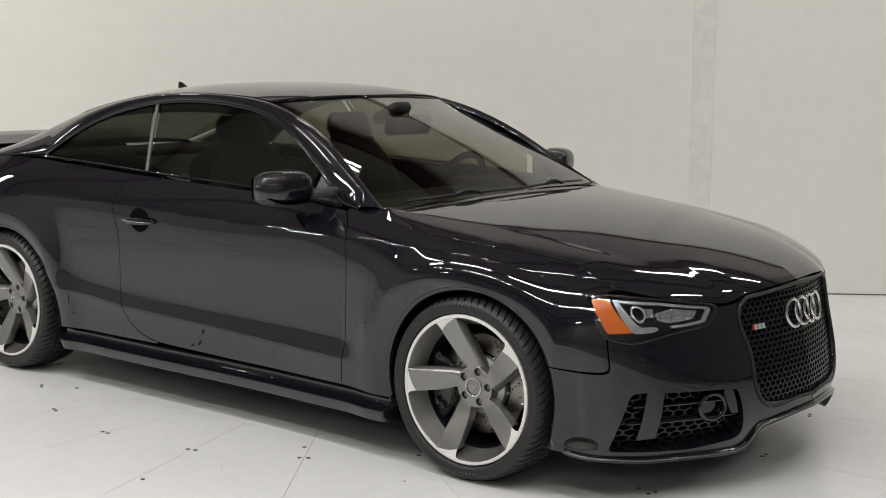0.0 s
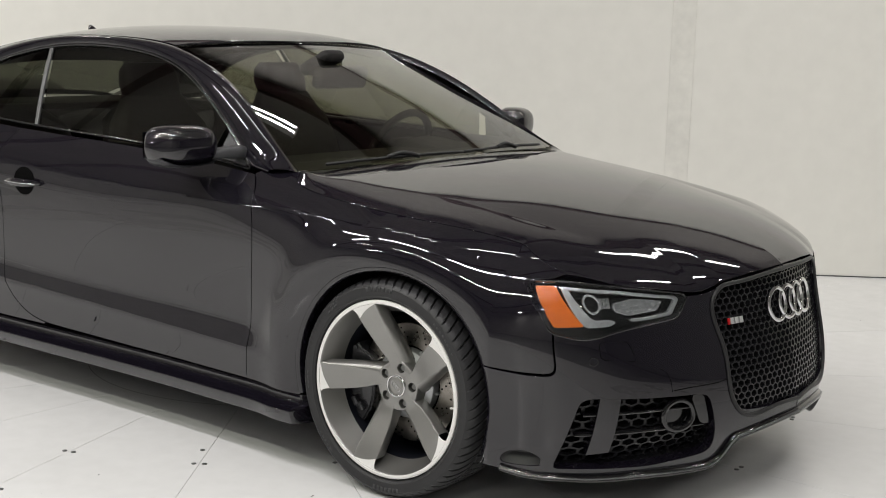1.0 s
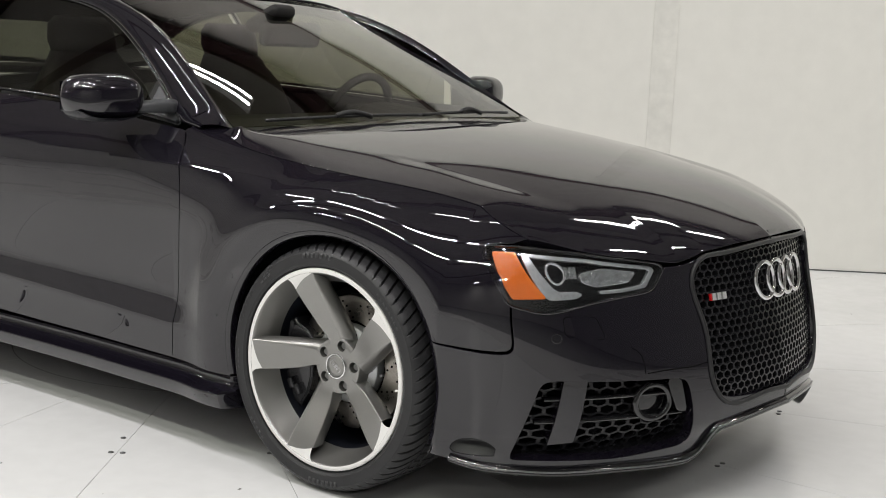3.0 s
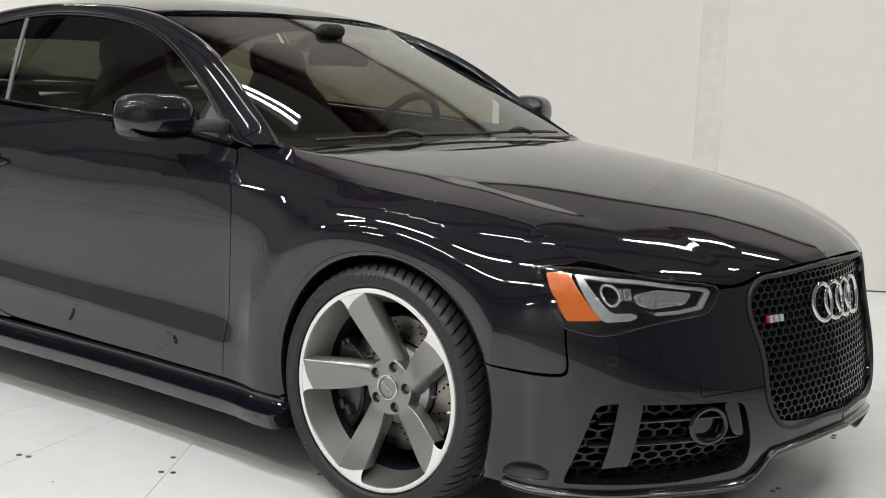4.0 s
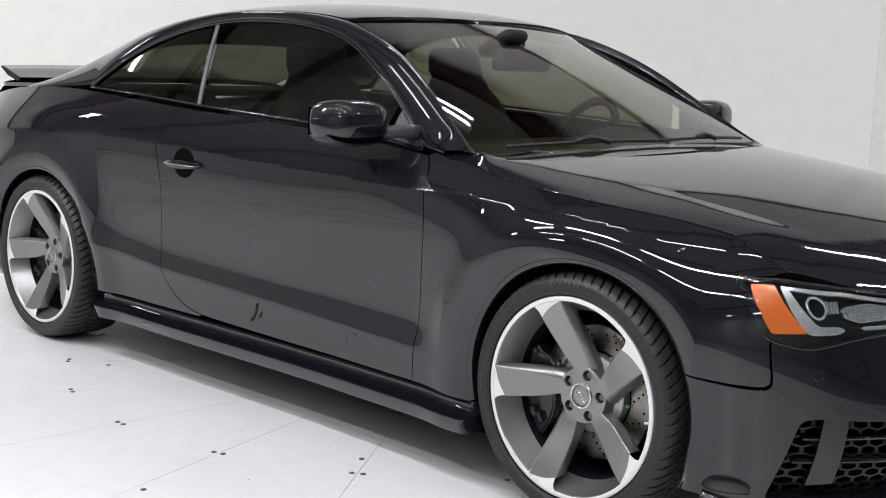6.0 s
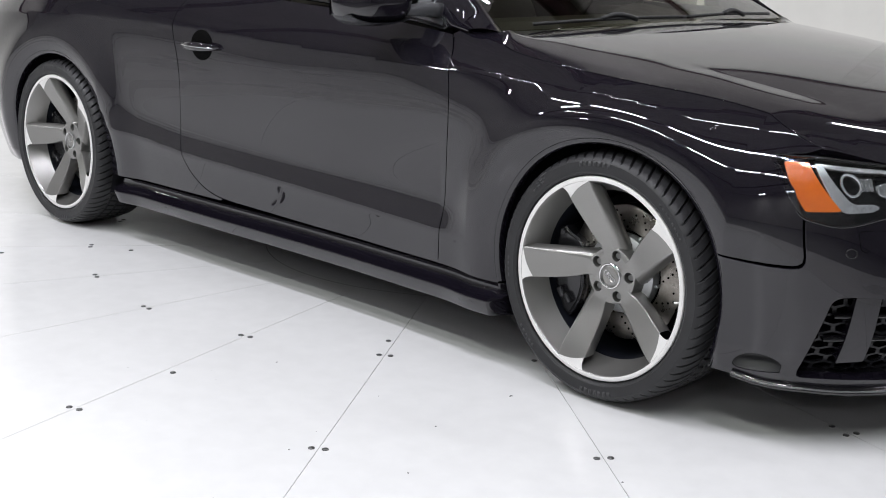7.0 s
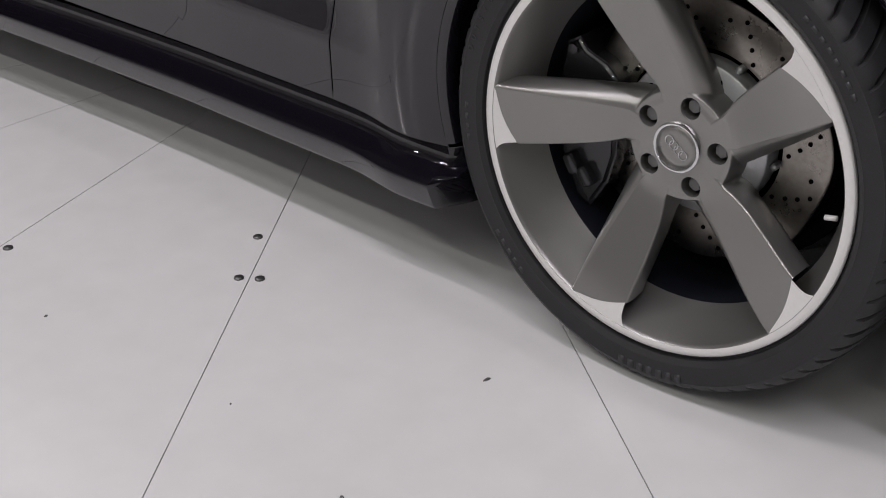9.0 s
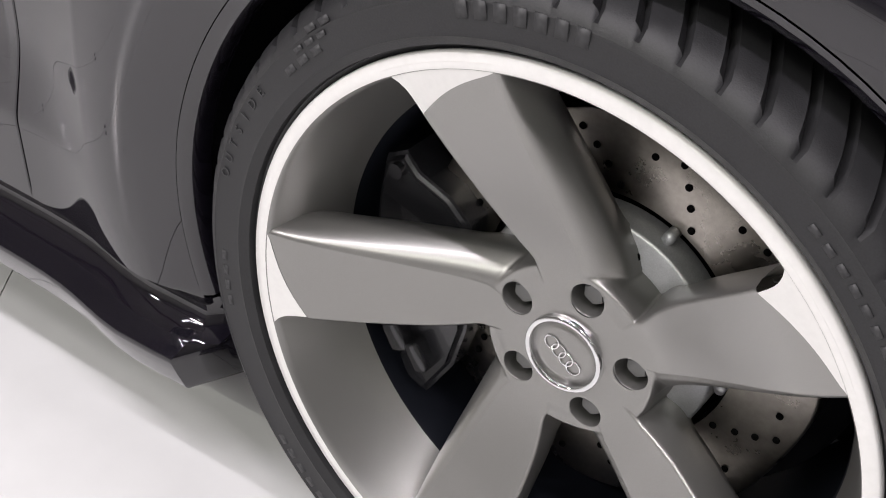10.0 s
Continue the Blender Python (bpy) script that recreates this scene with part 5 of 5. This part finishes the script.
for e in np.linspace(-1, 1, 25):
    a = abs(e)
    rows.append([(-0.42 - 0.10 * a**2, e * 0.71, 0.925), (-0.62, e * 0.70, 0.945 - 0.02 * a), (-0.86, e * 0.69, 0.935 + (0.035 if e > 0.25 else 0.0) * math.sin(min(1, max(0, (e - 0.2) / 0.6)) * math.pi)), (-0.93, e * 0.69, 0.90), (-0.90, e * 0.69, 0.70), (-0.80, e * 0.69, 0.45)])
meshpart("dashboard", *loft(rows), CABIN, car, "black soft dashboard")
wheel_m = Matrix.Translation((-1.02, 0.37, 0.895)) @ Matrix.Rotation(math.radians(-66), 4, "Y")
sw = new("steering_wheel")
sw.parent = car
tagged(sw, "black leather steering wheel with grey spokes")
t = np.linspace(0, 2 * math.pi, 48, endpoint=False)
pts = [wheel_m @ Vector((0.178 * math.cos(a), 0.178 * math.sin(a), 0)) for a in t]
meshpart("steering_rim", *tube(pts, 0.016, 10, closed=True), CABIN, sw)
bm = bmesh.new()
box(bm, (0.13, 0.15, 0.05), (0, 0, -0.01), 0.02)
bm.transform(wheel_m)
part("steering_boss", bm, CABIN, sw)
for a in (90, 270, 180):
    bm = bmesh.new()
    box(bm, (0.11, 0.035, 0.018), (0.115, 0, 0), 0.006)
    bm.transform(wheel_m @ Matrix.Rotation(math.radians(a), 4, "Z"))
    part("steering_spoke", bm, GREYLIP, sw, "grey metal steering wheel spoke")
bm = bmesh.new()
box(bm, (0.05, 0.29, 0.09), (-1.035, 0.020, 1.202), 0.022, Matrix.Rotation(0.2, 4, "Y"), 3)
mirr = part("rear_view_mirror", bm, CABIN, car, "black rear-view mirror behind the windscreen")
bm = bmesh.new()
box(bm, (0.17, 0.12, 0.05), (-1.115, 0.0, 1.255), 0.025, Matrix.Rotation(-0.45, 4, "Y"), 3)
part("sensor_cover", bm, CABIN, car, "black sensor cover below the roof header")
rows = []
for x in np.linspace(-1.30, -2.62, 14):
    w, z = rail_at(np.array([x]))
    rows.append([(x, e * (w[0] - 0.02), float(roof_z(np.array([x]))[0]) - 0.045 - 0.05 * abs(e) ** 2.6) for e in np.linspace(-1, 1, 15)])
meshpart("headliner", *loft(rows), HEADLINE, car, "black cloth headliner")
bm = bmesh.new()
box(bm, (2.2, 1.30, 0.05), (-1.75, 0, 0.33), 0.01)
part("cabin_floor", bm, CABIN, car, "black carpet cabin floor")
for sgn in (1, -1):
    rows = []
    for x in np.linspace(-0.75, -2.5, 20):
        rows.append([(x, -0.74 * sgn, 0.955), (x, -0.72 * sgn, 0.90), (x, -0.73 * sgn, 0.60), (x, -0.74 * sgn, 0.34)])
    meshpart("door_lining", *loft(rows), CABIN, car, "black inner door lining")
bm = bmesh.new()
box(bm, (0.45, 1.30, 0.03), (-2.86, 0, 1.005), 0.01)
part("parcel_shelf", bm, CABIN, car, "black parcel shelf behind the rear seat")
bm = bmesh.new()
box(bm, (0.04, 1.38, 0.55), (-0.52, 0, 0.60), 0.01)
part("bulkhead", bm, MATTE, car, "black bulkhead behind the engine bay")
bm = bmesh.new()
box(bm, (0.04, 1.20, 0.40), (0.62, 0, 0.42), 0.01)
part("front_panel", bm, MATTE, car, "black panel behind the grille")

# ---- the studio ----
WALLDIR = math.radians(34.0)
UX, VX = np.array([math.cos(WALLDIR), math.sin(WALLDIR), 0]), np.array([-math.sin(WALLDIR), math.cos(WALLDIR), 0])
ORIGIN = np.array([-0.236, 3.827, 0.0])
ROOM = Matrix.Translation(ORIGIN) @ Matrix.Rotation(WALLDIR, 4, "Z")

WHITEWALL = mat("white_wall_paint", (0.79, 0.78, 0.735), 0.6)
grain(WHITEWALL, 0.5, 0.03, 0.002, 9)
# joint strip: a touch darker than the wall, with uneven tone
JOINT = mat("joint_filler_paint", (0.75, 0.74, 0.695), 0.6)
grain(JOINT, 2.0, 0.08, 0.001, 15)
FLOORPAINT = mat("white_gloss_floor_paint", (0.70, 0.70, 0.70), 0.22)
grain(FLOORPAINT, 1.3, 0.035, 0.0004, 14, 0.04)
CONCRETE = mat("grey_concrete", (0.17, 0.17, 0.168), 0.5)
grain(CONCRETE, 0.8, 0.15, 0.001, 12, 0.1)
DARKROOF = mat("grey_brown_roof_sheet", (0.27, 0.257, 0.245), 0.7)
UPPER = mat("grey_upper_wall_sheet", (0.30, 0.285, 0.27), 0.7)
grain(UPPER, 0.8, 0.12, 0.002, 9)
grain(DARKROOF, 0.7, 0.2, 0.002, 9)
STEEL = mat("painted_roof_steel", (0.045, 0.016, 0.02), 0.5)
GREYWALL = mat("grey_block_wall", (0.42, 0.415, 0.405), 0.8)
grain(GREYWALL, 0.6, 0.12, 0.003, 7)
DIMWALL = mat("dark_block_wall", (0.22, 0.22, 0.22), 0.8)
grain(DIMWALL, 0.6, 0.12, 0.003, 7)
LAMPWHITE = mat("lamp_housing_white", (0.7, 0.7, 0.7), 0.4)
SCREW = mat("dark_screw_head", (0.13, 0.13, 0.13), 0.4, 0.7)


def slab(name, size, at, material, label, bevel=0.0):
    bm = bmesh.new()
    box(bm, size, at, bevel)
    ob = part(name, bm, material, None)
    for p in ob.data.polygons:
        p.use_smooth = False
    ob.matrix_world = ROOM
    return tagged(ob, label, "wall", kind="structure")


U0, U1, V1, HT = -16.0, 9.0, -17.0, 6.0
slab("wall_far", (U1 - U0 + 0.6, 0.2, 2.8), ((U0 + U1) / 2, 0.1, 1.4), WHITEWALL, "plain white painted studio wall behind the car")
slab("wall_upper", (U1 - U0 + 0.6, 0.2, HT - 2.8), ((U0 + U1) / 2, 0.1, 2.8 + (HT - 2.8) / 2), UPPER, "grey sheet upper wall above the white studio wall")
slab("wall_left", (0.2, -V1, HT), (U0 - 0.1, V1 / 2, HT / 2), GREYWALL, "grey block side wall of the hall")
slab("wall_right", (0.2, -V1, HT), (U1 + 0.1, V1 / 2, HT / 2), DIMWALL, "dark grey block side wall of the hall")
slab("wall_back", (U1 - U0 + 0.6, 0.2, HT), ((U0 + U1) / 2, V1 - 0.1, HT / 2), GREYWALL, "grey block wall of the hall")
slab("baseboard", (U1 - U0 + 0.6, 0.004, 0.007), ((U0 + U1) / 2, -0.002, 0.0035), SCREW, "thin dark gap along the foot of the wall")
slab("trim", (U1 - U0 + 0.6, 0.05, 0.06), ((U0 + U1) / 2, -0.025, 2.80), STEEL, "dark painted capping along the top of the white wall")
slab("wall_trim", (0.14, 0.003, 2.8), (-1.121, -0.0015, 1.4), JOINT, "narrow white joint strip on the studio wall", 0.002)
c = slab("ceiling", (U1 - U0 + 0.6, -V1 + 0.4, 0.1), ((U0 + U1) / 2, V1 / 2, HT + 0.05), DARKROOF, "grey brown sheet hall ceiling")
slab("ground", (U1 - U0 + 0.6, -V1 + 0.4, 0.2), ((U0 + U1) / 2, V1 / 2, -0.125), CONCRETE, "grey concrete hall floor")

# white stage floor around and below the turntable
def lamp_strip(u, v, z, length, angle, watts, wide=0.07, color=(1.0, 0.975, 0.93)):
    light = bpy.data.lights.new("strip_light", "AREA")
    light.shape, light.size, light.size_y, light.energy, light.color = "RECTANGLE", length, wide, watts, color
    ob = new("strip_light", light)
    ob.matrix_world = ROOM @ pose(u, v, z, 0, 0, angle)
    bm = bmesh.new()
    box(bm, (length + 0.06, wide + 0.05, 0.06), (0, 0, 0.04), 0.01)
    f = part("ceiling_light", bm, LAMPWHITE, None)
    f.matrix_world = ob.matrix_world
    tagged(f, "long white ceiling strip light fitting, seen and added ones alike", "ceiling light", "strip lights under the ceiling")


# twin tubes near the white wall
for u, gain in ((-10.9, 0.25), (-6.6, 0.3), (-2.95, 0.24), (-0.1, 0.17), (1.35, 0.15), (4.8, 0.13)):
    for dv in (-0.045, 0.045):
        lamp_strip(u, -0.8 + dv, 4.15, 1.2, 0, 46 * gain, 0.03)
# two runs of lamps over the car, along its length
for y, watts, color in ((-5.4, 50, (0.98, 1.0, 0.86)), (-2.8, 54, (1.0, 0.96, 0.965))):
    for x in (-3.6, -1.9, -0.2, 1.5, 3.2):
        p = ROOM.inverted() @ Vector((x, y, HT - 0.8))
        lamp_strip(p.x, p.y, p.z, 1.3, -34, watts * {-3.6: 0.6, -1.9: 0.85}.get(x, 1.0), 0.03, color)
# weak lamps added above the car only for thin highlights on its paint
for x in (-1.9, -0.2, 1.5):
    p = ROOM.inverted() @ Vector((x, -0.7, HT - 0.8))
    lamp_strip(p.x, p.y, p.z, 1.3, -34, 7, 0.02)
# unseen lamps added in the rest of the hall to brighten walls, floor and nose
for u, v, gain in ((1.5, -2.6, 0.45), (5.5, -3.0, 0.7), (3.5, -6.5, 0.6), (-7.0, -4.4, 0.9), (-12.0, -4.8, 1.6), (-12.5, -9.5, 1.0), (-6.5, -15.0, 1.3), (-1.0, -15.0, 1.0), (4.5, -15.0, 0.3)):
    lamp_strip(u, v, HT - 0.8, 1.3, 0, 105 * gain)

# ---- turntable: wedge plates round a hub plate ----
TC = (-1.45, 0.096)
table = new("turntable")
table.location = (TC[0], TC[1], 0)
tagged(table, "white round turntable floor of wedge plates with screwed joints", "turntable", kind="structure")


def sector(r0, r1, a0, a1, gap=0.0009, n=8):
    """A flat plate between two radii and angles, with a narrow joint all round."""
    top = []
    for r, aa in ((r0 + gap, np.linspace(a0, a1, n)), (r1 - gap, np.linspace(a1, a0, n))):
        for a in aa:
            lim = gap / r
            a = min(max(a, a0 + lim), a1 - lim)
            top.append((r * math.cos(a), r * math.sin(a)))
    k = len(top)
    verts = [(x, y, 0.0) for x, y in top] + [(x, y, -0.02) for x, y in top]
    faces = [tuple(range(k))] + [(i, i + k, (i + 1) % k + k, (i + 1) % k) for i in range(k)]
    return verts, faces


STEP = math.radians(18.0)
A0 = math.radians(-55.4)
plates = [A0 + STEP * i for i in range(-7, 13)]
for i, a in enumerate(plates):
    end = a + STEP
    ob = meshpart("floor_plate", *sector(0.779, 4.3, a, end), FLOORPAINT, table, smooth=False)
hub = meshpart("hub_plate", [(0.776 * math.cos(t), 0.776 * math.sin(t), 0) for t in np.linspace(0, 2 * math.pi, 96, endpoint=False)], [tuple(range(96))], FLOORPAINT, table, smooth=False)
bm = bmesh.new()
cyl(bm, 0.0085, 0.008, 0.003, Matrix.Translation((0, 0, 0.0008)), 14)
screw0 = None
for a in plates:
    for r in (1.44, 2.16):
        for s in (-1, 1):
            x, y = r * math.cos(a) - s * 0.017 * math.sin(a), r * math.sin(a) + s * 0.017 * math.cos(a)
            if screw0 is None:
                screw0 = part("screw", bm, SCREW, table)
                ob = screw0
            else:
                ob = new("screw", screw0.data)
                ob.parent = table
            ob.location = (x, y, 0)
# the outer stage floor
n = 128
ring_in = [(4.303 * math.cos(t) + TC[0], 4.303 * math.sin(t) + TC[1], 0) for t in np.linspace(0, 2 * math.pi, n, endpoint=False)]
inv = ROOM.inverted()
outer = []
for x, y, z in ring_in:
    p = inv @ Vector((x, y, z))
    c = inv @ Vector((TC[0], TC[1], 0))
    dx, dy = p.x - c.x, p.y - c.y
    k = min((U1 - c.x) / dx if dx > 1e-6 else 1e9, (-15.95 - c.x) / dx if dx < -1e-6 else 1e9, (0 - c.y) / dy if dy > 1e-6 else 1e9, (-7.35 - c.y) / dy if dy < -1e-6 else 1e9)
    outer.append(ROOM @ Vector((c.x + dx * k, c.y + dy * k, 0)))
verts = ring_in + [tuple(o) for o in outer]
faces = [(i, i + n, (i + 1) % n + n, (i + 1) % n) for i in range(n)]
STAGE = mat("grey_stage_paint", (0.60, 0.595, 0.59), 0.3)
grain(STAGE, 0.9, 0.06, 0.0004, 11, 0.08)
fl = meshpart("floor", verts, faces, STAGE, None, smooth=False)
tagged(fl, "pale grey painted studio floor with faint scuffs", "floor", kind="structure")

# steel beams below the ceiling and along the wall's top
for v, height in ((-0.14, 4.2), (-0.81, HT - 0.2), (-2.6, HT - 0.2), (-5.2, HT - 0.2), (-8.4, HT - 0.2), (-12.5, HT - 0.2)):
    bm = bmesh.new()
    box(bm, (U1 - U0 - 0.3, 0.02, 0.24), ((U0 + U1) / 2, v, height), 0.002)
    for dz in (-0.12, 0.12):
        box(bm, (U1 - U0 - 0.3, 0.15, 0.02), ((U0 + U1) / 2, v, height + dz), 0.002)
    ob = part("roof_beam", bm, STEEL, None)
    ob.matrix_world = ROOM
    tagged(ob, "dark red painted steel beam along the hall", "beam", "steel roof beams")

# single screws and small debris on the turntable
for x, y in ((-0.726, -0.988), (-0.901, -1.634), (0.527, -0.608), (-2.17, -0.97), (-2.431, -1.356)):
    ob = new("screw", screw0.data)
    ob.parent = table
    ob.location = (x - TC[0], y - TC[1], 0)
rng = random.Random(11)
places = [(-0.788, -1.362), (0.019, -1.62), (-0.266, -1.736), (-0.162, -2.026), (0.042, -2.13), (-0.164, -1.064), (0.379, -1.293), (-0.14, -1.371), (0.208, 2.62)]
places += [(rng.uniform(-2.6, 0.9), rng.uniform(-2.6, -1.0)) for i in range(46)]
verts, faces = [], []
for k, (x, y) in enumerate(places):
    size = rng.uniform(0.0022, 0.0042) if k < 9 else rng.uniform(0.0006, 0.0018)
    b = len(verts)
    turn0, long = rng.uniform(0, 6.28), rng.uniform(1.0, 2.4)
    for i in range(6):
        a = i * math.pi / 3
        dx, dy = size * long * math.cos(a) * rng.uniform(0.6, 1.1), size * math.sin(a) * rng.uniform(0.6, 1.1)
        verts.append((x + dx * math.cos(turn0) - dy * math.sin(turn0), y + dx * math.sin(turn0) + dy * math.cos(turn0), 0.0001))
    verts.append((x, y, size * 0.7))
    faces += [(b + i, b + (i + 1) % 6, b + 6) for i in range(6)]
chips = meshpart("debris", verts, faces, SCREW, None, smooth=False)
tagged(chips, "tiny dark grit and chips scattered over the white floor", "debris", kind="stuff")
